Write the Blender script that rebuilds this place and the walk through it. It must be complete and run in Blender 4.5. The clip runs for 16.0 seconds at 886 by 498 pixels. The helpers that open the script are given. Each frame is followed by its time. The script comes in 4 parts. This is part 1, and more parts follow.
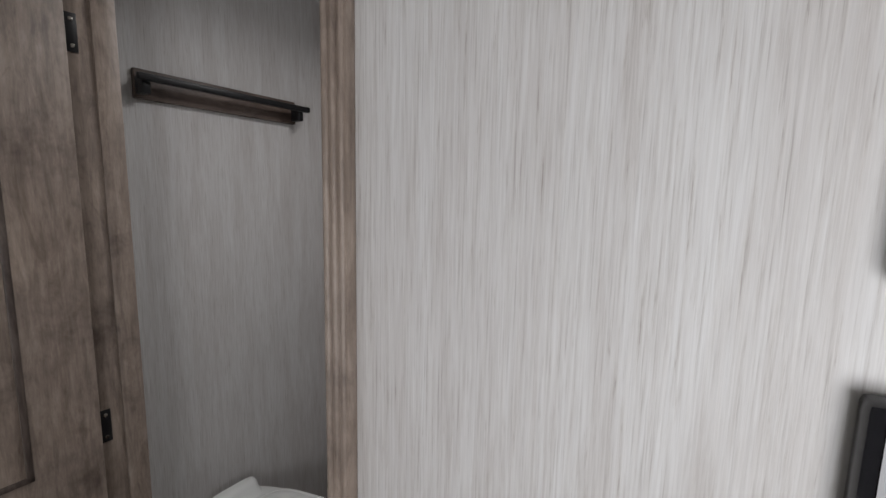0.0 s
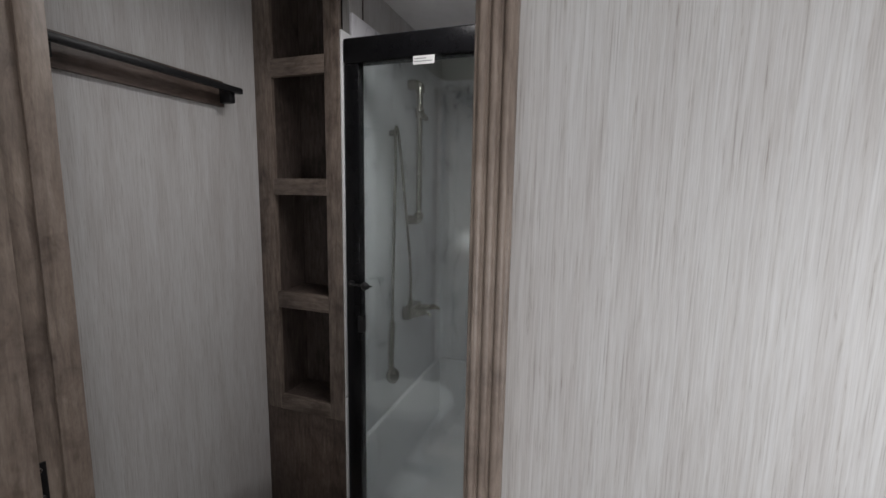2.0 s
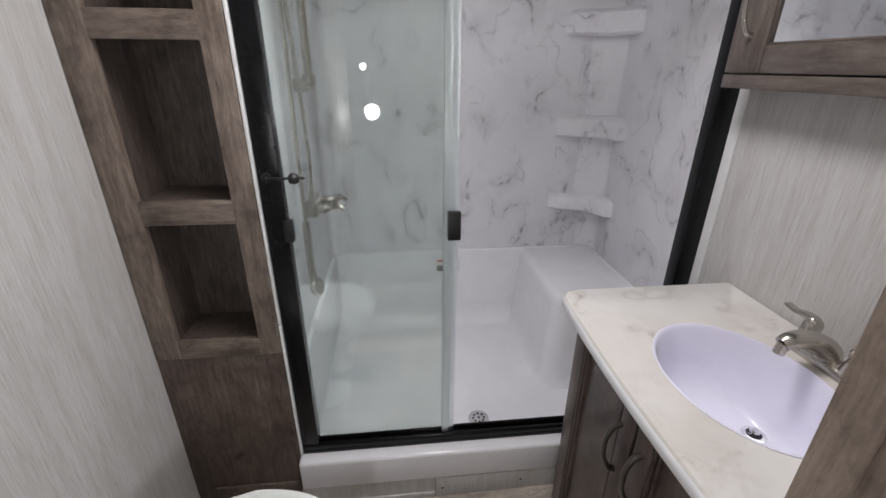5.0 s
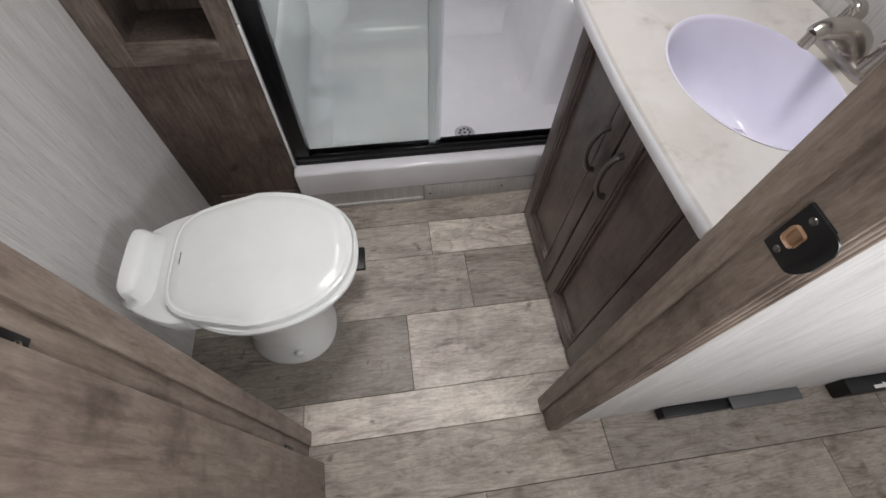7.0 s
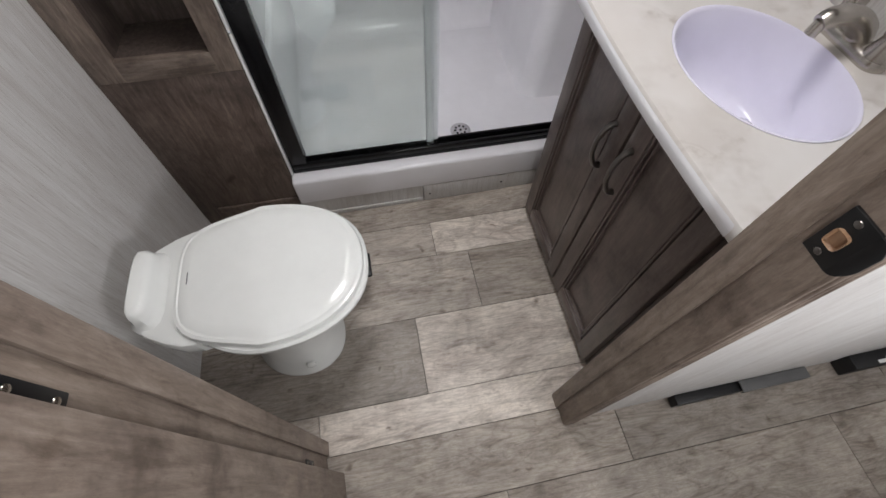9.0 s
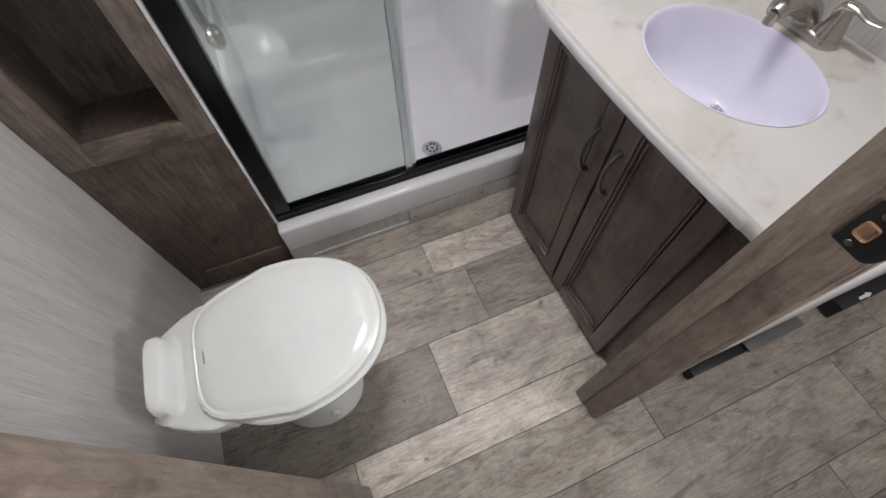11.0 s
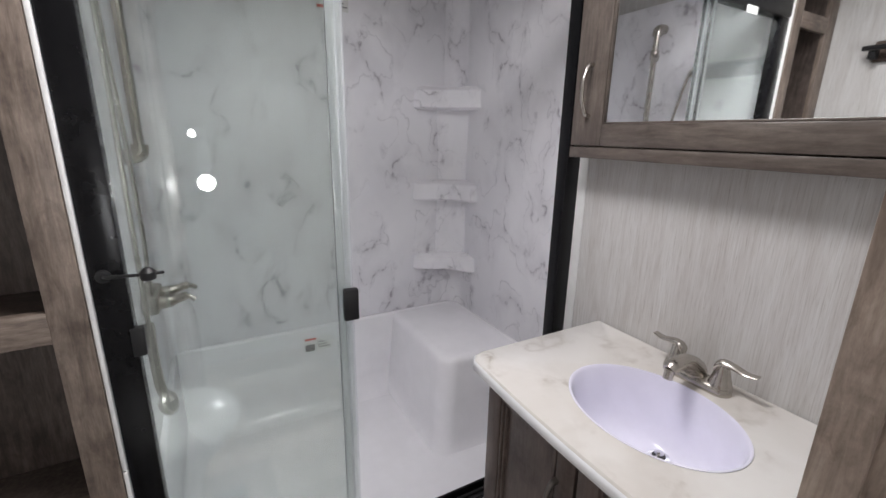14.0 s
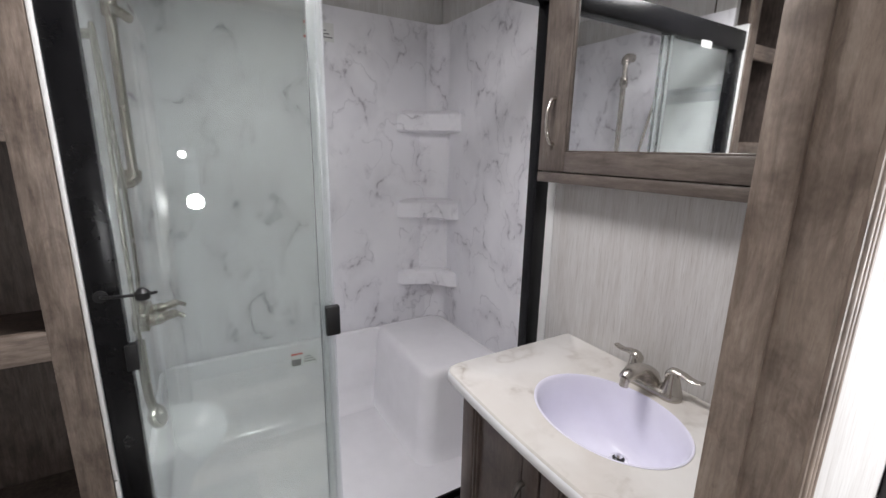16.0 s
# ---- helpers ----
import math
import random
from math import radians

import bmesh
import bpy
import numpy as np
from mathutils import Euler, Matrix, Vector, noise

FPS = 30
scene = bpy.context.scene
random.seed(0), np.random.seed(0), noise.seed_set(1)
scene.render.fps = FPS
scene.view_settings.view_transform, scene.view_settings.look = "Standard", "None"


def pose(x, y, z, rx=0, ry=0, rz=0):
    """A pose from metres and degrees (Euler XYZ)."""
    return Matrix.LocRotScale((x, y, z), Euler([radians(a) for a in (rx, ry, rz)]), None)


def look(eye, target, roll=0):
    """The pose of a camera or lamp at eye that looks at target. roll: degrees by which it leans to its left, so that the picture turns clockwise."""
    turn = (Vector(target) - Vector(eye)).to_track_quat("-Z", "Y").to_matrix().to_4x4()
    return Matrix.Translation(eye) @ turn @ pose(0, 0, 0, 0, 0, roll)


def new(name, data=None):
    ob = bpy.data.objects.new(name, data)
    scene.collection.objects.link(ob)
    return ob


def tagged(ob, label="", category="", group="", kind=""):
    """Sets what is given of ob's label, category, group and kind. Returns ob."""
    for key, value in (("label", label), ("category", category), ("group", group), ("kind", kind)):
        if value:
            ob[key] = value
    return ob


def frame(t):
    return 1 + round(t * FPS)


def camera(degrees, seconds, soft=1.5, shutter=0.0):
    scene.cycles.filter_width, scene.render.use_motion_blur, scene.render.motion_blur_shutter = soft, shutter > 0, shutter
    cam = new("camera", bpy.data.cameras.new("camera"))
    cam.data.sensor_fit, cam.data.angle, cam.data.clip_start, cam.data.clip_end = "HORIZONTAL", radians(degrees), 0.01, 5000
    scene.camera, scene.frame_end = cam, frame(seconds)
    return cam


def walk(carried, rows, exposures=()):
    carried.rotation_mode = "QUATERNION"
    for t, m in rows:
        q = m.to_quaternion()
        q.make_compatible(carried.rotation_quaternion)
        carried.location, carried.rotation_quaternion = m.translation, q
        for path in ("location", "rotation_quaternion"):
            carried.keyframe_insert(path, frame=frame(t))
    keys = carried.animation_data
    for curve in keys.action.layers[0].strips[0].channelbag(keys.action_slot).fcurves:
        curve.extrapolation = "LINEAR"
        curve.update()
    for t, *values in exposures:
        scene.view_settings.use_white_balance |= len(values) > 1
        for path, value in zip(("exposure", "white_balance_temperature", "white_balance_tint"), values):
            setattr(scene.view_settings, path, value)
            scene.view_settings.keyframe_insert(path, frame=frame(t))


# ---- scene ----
cam = camera(92.5, 16.0)


def aim(eye, yaw, pitch):
    a, b = radians(yaw), radians(pitch)
    return (eye[0] - 2 * math.sin(a) * math.cos(b), eye[1] + 2 * math.cos(a) * math.cos(b), eye[2] + 2 * math.sin(b))


PATH = [
    (0, (1.268, -0.268, 1.49), aim((1.268, -0.268, 1.49), 33.8, -7.6), 1.2),
    (0.4, (1.2, -0.274, 1.49), aim((1.2, -0.274, 1.49), 30.9, -8.1), 1.4),
    (0.8, (1.163, -0.305, 1.489), aim((1.163, -0.305, 1.489), 24.6, -8.6), 1.4),
    (1, (1.14, -0.317, 1.486), aim((1.14, -0.317, 1.486), 21.6, -9.1), 1.5),
    (1.5, (1.109, -0.344, 1.462), (0.44, 1.521, 1.189), 1.1),
    (2, (1.045, -0.347, 1.472), (0.403, 1.528, 1.199), 1.0),
    (2.5, (0.961, -0.319, 1.434), (0.341, 1.565, 1.182), 0.7),
    (3, (0.784, -0.244, 1.436), (0.37, 1.694, 1.166), 1.0),
    (3.2, (0.753, -0.209, 1.447), (0.443, 1.75, 1.19), 0.8),
    (5.3, (0.585, -0.142, 1.379), (0.801, 1.584, 0.391), 0.7),
    (5.5, (0.58, -0.141, 1.363), (0.782, 1.498, 0.234), 0.4),
    (6, (0.55, -0.142, 1.331), (0.738, 1.231, -0.111), 0.9),
    (6.5, (0.556, -0.13, 1.326), (0.735, 0.975, -0.332), 1.7),
    (7, (0.585, -0.135, 1.332), (0.773, 0.88, -0.381), 2.9),
    (7.5, (0.602, -0.148, 1.315), (0.791, 0.846, -0.41), 3.1),
    (8, (0.585, -0.138, 1.317), (0.778, 0.857, -0.407), 3.5),
    (8.5, (0.56, -0.129, 1.326), (0.763, 0.862, -0.399), 3.5),
    (9, (0.543, -0.098, 1.338), (0.77, 0.879, -0.392), 1.9),
    (11.5, (0.459, -0.02, 1.383), (0.889, 0.924, -0.327), 0.1),
    (12, (0.459, -0.022, 1.39), (1.02, 1.124, -0.149), 0.7),
    (12.5, (0.449, -0.025, 1.394), (1.178, 1.358, 0.146), 1.4),
    (13, (0.458, -0.03, 1.393), (1.298, 1.539, 0.48), 1.3),
    (13.5, (0.462, -0.035, 1.398), (1.375, 1.644, 0.809), 1.2),
    (14, (0.465, -0.037, 1.411), (1.401, 1.652, 0.892), 1.1),
    (14.5, (0.464, -0.062, 1.428), (1.415, 1.626, 0.932), 1.0),
    (15, (0.457, -0.094, 1.424), (1.428, 1.586, 0.938), 1.2),
    (15.5, (0.457, -0.11, 1.422), (1.438, 1.567, 0.945), 1.3),
    (16, (0.462, -0.124, 1.448), (1.444, 1.557, 0.99), 1.1),
]
EXPO = [(0, -1.3), (1, -1.4), (2.2, -1.42), (2.8, -0.85), (3.2, -0.3), (5.3, -0.1), (9.2, -0.1), (12.5, -0.05), (14, 0.05), (16, 0.05)]
walk(cam, [(t, look(eye, target, roll)) for t, eye, target, roll in PATH], EXPO)

# ---- plan (metres) ----
WL, WR = -0.105, 1.48        # bathroom's left and right walls
DOOR_Y0, DOOR_Y1 = 0.005, 0.088   # corridor and bathroom faces of the door wall
OX0, OX1 = 0.262, 0.948      # door opening
TOWER_Y = 0.916              # face of the cubby tower
APRON_Y = 0.885              # front of the shower pan
FRAME_Y = 0.95               # shower door
SX0, SX1, SY1 = 0.252, 1.63, 1.93   # inside of the shower
CEIL = 2.2
COUNTER_Z = 0.868
PAN_Z = 0.5                  # top of the moulded pan walls

# ---- light ----
world = bpy.data.worlds.new("room_world")
scene.world = world
world.use_nodes = True
world.node_tree.nodes["Background"].inputs[0].default_value = (0.9, 0.95, 1.0, 1)
world.node_tree.nodes["Background"].inputs[1].default_value = 1.0


def area_lamp(name, at, target, power, sx, sy, color, shape="RECTANGLE", spread=180):
    data = bpy.data.lights.new(name, "AREA")
    data.energy, data.shape, data.size, data.size_y, data.color = power, shape, sx, sy, color
    data.spread = radians(spread)
    ob = new(name, data)
    ob.matrix_world = look(at, target)
    return ob


LAMP = (0.74, 0.64)
TORCH = (0.456, -0.7, 1.14)
PUCKS = ((1.5, -0.4), (1.95, -0.4), (2.4, -0.4))
# Unseen ceiling light, place assumed; its power also fills in for the carried torch.
area_lamp("bathroom_ceiling_lamp", (*LAMP, CEIL - 0.036), (*LAMP, 0), 9.8, 0.4, 0.4, (0.98, 0.96, 0.98), "DISK", 165)
# Fill that brightens the corridor wall; its true source is unseen.
area_lamp("corridor_wall_fill", (1.66, -0.8, 1.22), (1.58, 0.5, 1.6), 21, 0.5, 0.55, (0.965, 0.97, 1.0))
# Added here as a still substitute for the torch the walker carries.
area_lamp("held_torch_light", (TORCH[0], TORCH[1] + 0.03, TORCH[2]), (0.6, 0.6, 0.95), 1.0, 0.08, 0.08, (0.95, 0.97, 1.0), "DISK", 120)
for px, py in PUCKS:
    area_lamp("corridor_puck_lamp", (px, py, CEIL - 0.02), (px, py, 0), 0.25, 0.09, 0.09, (1.0, 0.97, 0.94), "DISK")


# ---- materials ----
def material(name, color, rough=0.5, metal=0.0, spec=0.5):
    m = bpy.data.materials.new(name)
    m.use_nodes = True
    b = m.node_tree.nodes["Principled BSDF"]
    b.inputs["Base Color"].default_value = (*color, 1)
    b.inputs["Roughness"].default_value = rough
    b.inputs["Metallic"].default_value = metal
    b.inputs["Specular IOR Level"].default_value = spec
    return m


class Nodes:
    """Short hand for building node trees."""

    def __init__(self, m):
        self.t = m.node_tree
        self.b = self.t.nodes["Principled BSDF"]

    def add(self, kind, **values):
        n = self.t.nodes.new(kind)
        for k, v in values.items():
            n.inputs[k.replace("_", " ")].default_value = v
        return n

    def link(self, a, b):
        self.t.links.new(a, b)

    def coords(self, scale, rot=(0, 0, 0), shift=None):
        c = self.add("ShaderNodeTexCoord")
        mp = self.add("ShaderNodeMapping", Scale=scale, Rotation=rot)
        self.link(c.outputs["Object"], mp.inputs["Vector"])
        if shift is not None:
            self.link(shift, mp.inputs["Location"])
        return mp.outputs["Vector"]

    def noise(self, vec, scale, detail=4.0, rough=0.6, distortion=0.0):
        n = self.add("ShaderNodeTexNoise", Scale=scale, Detail=detail, Roughness=rough, Distortion=distortion)
        self.link(vec, n.inputs["Vector"])
        return n.outputs["Fac"]

    def ramp(self, fac, stops):
        n = self.add("ShaderNodeValToRGB")
        e = n.color_ramp.elements
        while len(e) < len(stops):
            e.new(0.5)
        for el, (p, c) in zip(e, stops):
            el.position, el.color = p, (*c, 1)
        self.link(fac, n.inputs["Fac"])
        return n.outputs["Color"]

    def mix(self, kind, fac, a, b):
        n = self.t.nodes.new("ShaderNodeMix")
        n.data_type, n.blend_type = "RGBA", kind
        for i, v in ((0, fac), (6, a), (7, b)):
            if isinstance(v, (int, float)):
                n.inputs[i].default_value = v
            elif isinstance(v, tuple):
                n.inputs[i].default_value = (*v, 1)
            else:
                self.link(v, n.inputs[i])
        return n.outputs[2]

    def bump(self, height, strength, distance):
        n = self.add("ShaderNodeBump", Strength=strength, Distance=distance)
        self.link(height, n.inputs["Height"])
        self.link(n.outputs["Normal"], self.b.inputs["Normal"])

    def color(self, c):
        self.link(c, self.b.inputs["Base Color"])

    def rough(self, fac, lo, hi):
        n = self.add("ShaderNodeMapRange")
        n.inputs["To Min"].default_value, n.inputs["To Max"].default_value = lo, hi
        self.link(fac, n.inputs["Value"])
        self.link(n.outputs["Result"], self.b.inputs["Roughness"])


def wallpaper():
    """Pale wall board with fine vertical streaks, like grasscloth."""
    m = material("streaked_wall_board", (0.7, 0.69, 0.67), 0.55)
    n = Nodes(m)
    fine = n.noise(n.coords((1, 1, 0.022)), 640, 3, 0.65)
    broad = n.noise(n.coords((1, 1, 0.03)), 270, 6, 0.72)
    dash = n.noise(n.coords((1, 1, 0.05)), 330, 4, 0.7)
    cloud = n.noise(n.coords((1, 1, 0.1)), 26, 5, 0.65)
    a = n.ramp(fine, [(0.26, (0.42, 0.4, 0.385)), (0.4, (0.56, 0.549, 0.54)), (0.53, (0.605, 0.598, 0.59)), (0.72, (0.65, 0.643, 0.636))])
    b = n.ramp(broad, [(0.32, (0.8, 0.775, 0.76)), (0.44, (0.95, 0.94, 0.93)), (0.58, (1.0, 1.0, 1.0))])
    d = n.ramp(dash, [(0.27, (0.66, 0.625, 0.6)), (0.36, (0.93, 0.92, 0.91)), (0.44, (1.0, 1.0, 1.0))])
    c = n.ramp(cloud, [(0.33, (0.87, 0.85, 0.84)), (0.6, (1.0, 1.0, 1.0))])
    n.color(n.mix("MULTIPLY", 1.0, n.mix("MULTIPLY", 1.0, n.mix("MULTIPLY", 1.0, a, b), d), c))
    n.rough(broad, 0.4, 0.6)
    n.bump(fine, 0.12, 0.002)
    return m


def wood(name, axis, dark, mid, light, rough=(0.35, 0.6), tint=False, knots=0.5, gain=1.0):
    """Weathered grey-brown wood grain along one axis."""
    m = material(name, mid, 0.5)
    n = Nodes(m)
    s = [1.0, 1.0, 1.0]
    s["xyz".index(axis)] = 0.12
    info = n.add("ShaderNodeObjectInfo")
    sh = n.add("ShaderNodeVectorMath")
    sh.operation = "SCALE"
    sh.inputs[0].default_value = (7.3, 4.1, 9.7)
    n.link(info.outputs["Random"], sh.inputs["Scale"])
    vec = n.coords(tuple(s), shift=sh.outputs["Vector"])
    grain = n.noise(vec, 95, 6, 0.68, 0.4)
    s2 = list(s)
    s2["xyz".index(axis)] = 0.33
    big = n.noise(n.coords(tuple(s2), shift=sh.outputs["Vector"]), 13, 6, 0.7, 1.6)
    patch = n.noise(n.coords((1, 1, 1), shift=sh.outputs["Vector"]), 7, 5, 0.65)
    a = n.ramp(grain, [(0.28, dark), (0.5, mid), (0.72, light)])
    b = n.ramp(big, [(0.28, (0.42, 0.38, 0.35)), (0.4, (0.74, 0.71, 0.69)), (0.5, (0.98, 0.97, 0.96)), (0.57, (0.86, 0.845, 0.83)), (0.7, (1.18, 1.16, 1.14))])
    c = n.ramp(patch, [(0.32, (0.5, 0.47, 0.455)), (0.45, (0.9, 0.88, 0.87)), (0.58, (1.07, 1.055, 1.04)), (0.72, (1.22, 1.2, 1.17))])
    spot = n.noise(n.coords(tuple(0.45 if v < 1 else 1.0 for v in s), shift=sh.outputs["Vector"]), 21, 2, 0.5, 0.6)
    eye = n.ramp(spot, [(0.2, (0.4, 0.35, 0.32)), (0.27, (0.78, 0.75, 0.73)), (0.33, (1.0, 1.0, 1.0))])
    s3 = list(s)
    s3["xyz".index(axis)] = 0.4
    fleck = n.noise(n.coords(tuple(s3), shift=sh.outputs["Vector"]), 58, 8, 0.82, 0.9)
    e = n.ramp(fleck, [(0.33, (0.62, 0.59, 0.57)), (0.43, (0.92, 0.91, 0.9)), (0.56, (1.0, 1.0, 1.0)), (0.68, (1.15, 1.14, 1.12))])
    col = n.mix("MULTIPLY", 1.0, n.mix("MULTIPLY", min(1.0, knots * 1.6), a, b), c)
    col = n.mix("MULTIPLY", min(1.0, knots * 1.4), col, e)
    col = n.mix("MULTIPLY", min(1.0, knots * 1.8), col, eye)
    if tint:
        col = n.mix("MULTIPLY", 1.0, col, info.outputs["Color"])
    n.color(col)
    n.rough(big, *rough)
    n.bump(grain, 0.18, 0.0015)
    return m


def plank_board():
    """Printed vinyl plank: pale washed timber with streaks, knots and saw marks, toned plank by plank."""
    m = material("vinyl_plank", (0.6, 0.58, 0.55), 0.45)
    n = Nodes(m)
    info = n.add("ShaderNodeObjectInfo")
    sh = n.add("ShaderNodeVectorMath")
    sh.operation = "SCALE"
    sh.inputs[0].default_value = (17.3, 14.1, 0.0)
    n.link(info.outputs["Random"], sh.inputs["Scale"])
    v1 = n.coords((0.07, 1, 1), shift=sh.outputs["Vector"])
    v2 = n.coords((0.2, 1, 1), shift=sh.outputs["Vector"])
    v3 = n.coords((0.55, 1, 1), shift=sh.outputs["Vector"])
    grain = n.noise(v1, 150, 6, 0.7, 0.3)
    figure = n.noise(v2, 17, 6, 0.68, 2.2)
    blot = n.noise(v3, 11, 5, 0.7, 0.6)
    saw = n.noise(n.coords((1, 0.12, 1), shift=sh.outputs["Vector"]), 60, 3, 0.6)
    a = n.ramp(grain, [(0.3, (0.5, 0.475, 0.45)), (0.48, (0.66, 0.64, 0.615)), (0.7, (0.76, 0.745, 0.725))])
    b = n.ramp(figure, [(0.3, (0.5, 0.47, 0.45)), (0.42, (0.84, 0.82, 0.8)), (0.49, (1.02, 1.01, 1.0)), (0.54, (0.8, 0.78, 0.76)), (0.6, (1.0, 0.99, 0.98)), (0.72, (1.12, 1.11, 1.1))])
    c = n.ramp(blot, [(0.3, (0.66, 0.64, 0.62)), (0.5, (0.98, 0.97, 0.965)), (0.7, (1.1, 1.1, 1.1))])
    # flowing year-ring lines, gathered round knots
    rings = n.add("ShaderNodeMath")
    rings.operation = "MULTIPLY"
    rings.inputs[1].default_value = 15.0
    n.link(n.noise(n.coords((0.22, 1, 1), shift=sh.outputs["Vector"]), 6.5, 3, 0.55, 0.9), rings.inputs[0])
    saw_tooth = n.add("ShaderNodeMath")
    saw_tooth.operation = "FRACT"
    n.link(rings.outputs[0], saw_tooth.inputs[0])
    line = n.ramp(saw_tooth.outputs[0], [(0.0, (0.7, 0.67, 0.645)), (0.22, (0.97, 0.965, 0.96)), (0.7, (1.04, 1.04, 1.04)), (0.95, (0.86, 0.84, 0.82)), (1.0, (0.7, 0.67, 0.645))])
    gather = n.ramp(n.noise(v3, 5.5, 3, 0.6), [(0.42, (0.12, 0.12, 0.12)), (0.6, (0.9, 0.9, 0.9))])
    cloud = n.noise(v3, 5, 6, 0.72, 1.2)
    wash = n.ramp(cloud, [(0.32, (0.68, 0.635, 0.61)), (0.46, (0.95, 0.935, 0.925)), (0.58, (1.06, 1.05, 1.03)), (0.7, (1.25, 1.24, 1.21))])
    knot = n.noise(n.coords((0.6, 1, 1), shift=sh.outputs["Vector"]), 30, 2, 0.5, 0.5)
    eye = n.ramp(knot, [(0.22, (0.38, 0.34, 0.31)), (0.28, (0.76, 0.73, 0.71)), (0.34, (1.0, 1.0, 1.0))])
    nick = n.noise(v3, 70, 8, 0.8, 0.5)
    eye = n.mix("MULTIPLY", 1.0, eye, n.ramp(nick, [(0.32, (0.74, 0.72, 0.7)), (0.42, (0.96, 0.955, 0.95)), (0.5, (1.0, 1.0, 1.0)), (0.66, (1.06, 1.055, 1.05))]))
    d = n.ramp(saw, [(0.32, (0.95, 0.945, 0.94)), (0.5, (1, 1, 1))])
    col = n.mix("MULTIPLY", 1.0, n.mix("MULTIPLY", 1.0, n.mix("MULTIPLY", 1.0, a, b), c), d)
    col = n.mix("MULTIPLY", gather, col, line)
    col = n.mix("MULTIPLY", 1.0, n.mix("MULTIPLY", 1.0, col, wash), eye)
    n.color(n.mix("MULTIPLY", 1.0, col, info.outputs["Color"]))
    n.rough(figure, 0.34, 0.56)
    n.bump(grain, 0.1, 0.001)
    return m


def veined(name, base, vein, cloud, rough, scale=1.0, amount=1.0, width=0.03):
    """Printed marble sheet: crooked broken veins with soft halos over faint clouds."""
    m = material(name, base, rough, 0.0, 0.28)
    n = Nodes(m)
    vec = n.coords((1, 1, 0.75), (0.35, 0.55, 0.2))
    warp = n.add("ShaderNodeTexNoise", Scale=scale * 7.0, Detail=4.0, Roughness=0.62)
    n.link(vec, warp.inputs["Vector"])
    wv = n.add("ShaderNodeVectorMath")
    wv.operation = "MULTIPLY_ADD"
    wv.inputs[1].default_value = (0.1 / scale, 0.1 / scale, 0.1 / scale)
    n.link(warp.outputs["Color"], wv.inputs[0])
    n.link(vec, wv.inputs[2])
    vec2 = wv.outputs["Vector"]

    def ridge(s, w):
        f = n.noise(vec2, s, 2, 0.5)
        d = n.add("ShaderNodeMath")
        d.operation = "SUBTRACT"
        d.inputs[1].default_value = 0.5
        n.link(f, d.inputs[0])
        e = n.add("ShaderNodeMath")
        e.operation = "ABSOLUTE"
        n.link(d.outputs[0], e.inputs[0])
        return n.ramp(e.outputs[0], [(0.0, (1, 1, 1)), (w * 0.3, (0.5, 0.5, 0.5)), (w, (0, 0, 0))])
    broken = n.ramp(n.noise(vec, scale * 5.5, 4, 0.6), [(0.43, (0, 0, 0)), (0.58, (1, 1, 1))])
    fleck = n.ramp(n.noise(vec, scale * 34, 3, 0.6), [(0.38, (0.15, 0.15, 0.15)), (0.58, (1, 1, 1))])
    thin = n.mix("MULTIPLY", 1.0, n.mix("MULTIPLY", 1.0, ridge(scale * 3.2, width), broken), fleck)
    thin2 = n.mix("MULTIPLY", 1.0, n.mix("MULTIPLY", 1.0, ridge(scale * 6.5, width * 0.9), broken), (0.45, 0.45, 0.45))
    halo = n.mix("MULTIPLY", 1.0, n.mix("MULTIPLY", 1.0, ridge(scale * 3.2, width * 4.5), broken), (0.28, 0.28, 0.28))
    mask = n.mix("LIGHTEN", 1.0, n.mix("LIGHTEN", 1.0, thin, thin2), halo)
    soft = n.ramp(n.noise(vec2, scale * 2.4, 4, 0.5), [(0.35, cloud), (0.6, base)])
    n.color(n.mix("MIX", n.mix("MULTIPLY", 1.0, mask, (amount, amount, amount)), soft, vein))
    return m


def speckle(name, color, rough, amount=0.08, scale=18, metal=0.0, spec=0.5, bump=0.0):
    """A plain finish with faint unevenness."""
    m = material(name, color, rough, metal, spec)
    n = Nodes(m)
    f = n.noise(n.coords((1, 1, 1)), scale, 5, 0.6)
    lo = tuple(c * (1 - amount) for c in color)
    hi = tuple(min(1, c * (1 + amount)) for c in color)
    n.color(n.ramp(f, [(0.3, lo), (0.7, hi)]))
    n.rough(f, max(0.02, rough * 0.8), min(1, rough * 1.25))
    if bump:
        n.bump(n.noise(n.coords((1, 1, 1)), 160, 3, 0.5), bump, 0.001)
    return m


def glass(name, color, rough=0.0):
    m = material(name, color, rough)
    b = m.node_tree.nodes["Principled BSDF"]
    b.inputs["Transmission Weight"].default_value = 1.0
    b.inputs["IOR"].default_value = 1.72
    return m


def brushed(name, color, rough):
    m = material(name, color, rough, 1.0)
    n = Nodes(m)
    n.rough(n.noise(n.coords((1, 1, 1)), 25, 3, 0.5), rough * 0.85, rough * 1.15)
    return m


def glow(name, color, strength):
    m = material(name, color, 0.4)
    b = m.node_tree.nodes["Principled BSDF"]
    b.inputs["Emission Color"].default_value = (*color, 1)
    b.inputs["Emission Strength"].default_value = strength
    return m


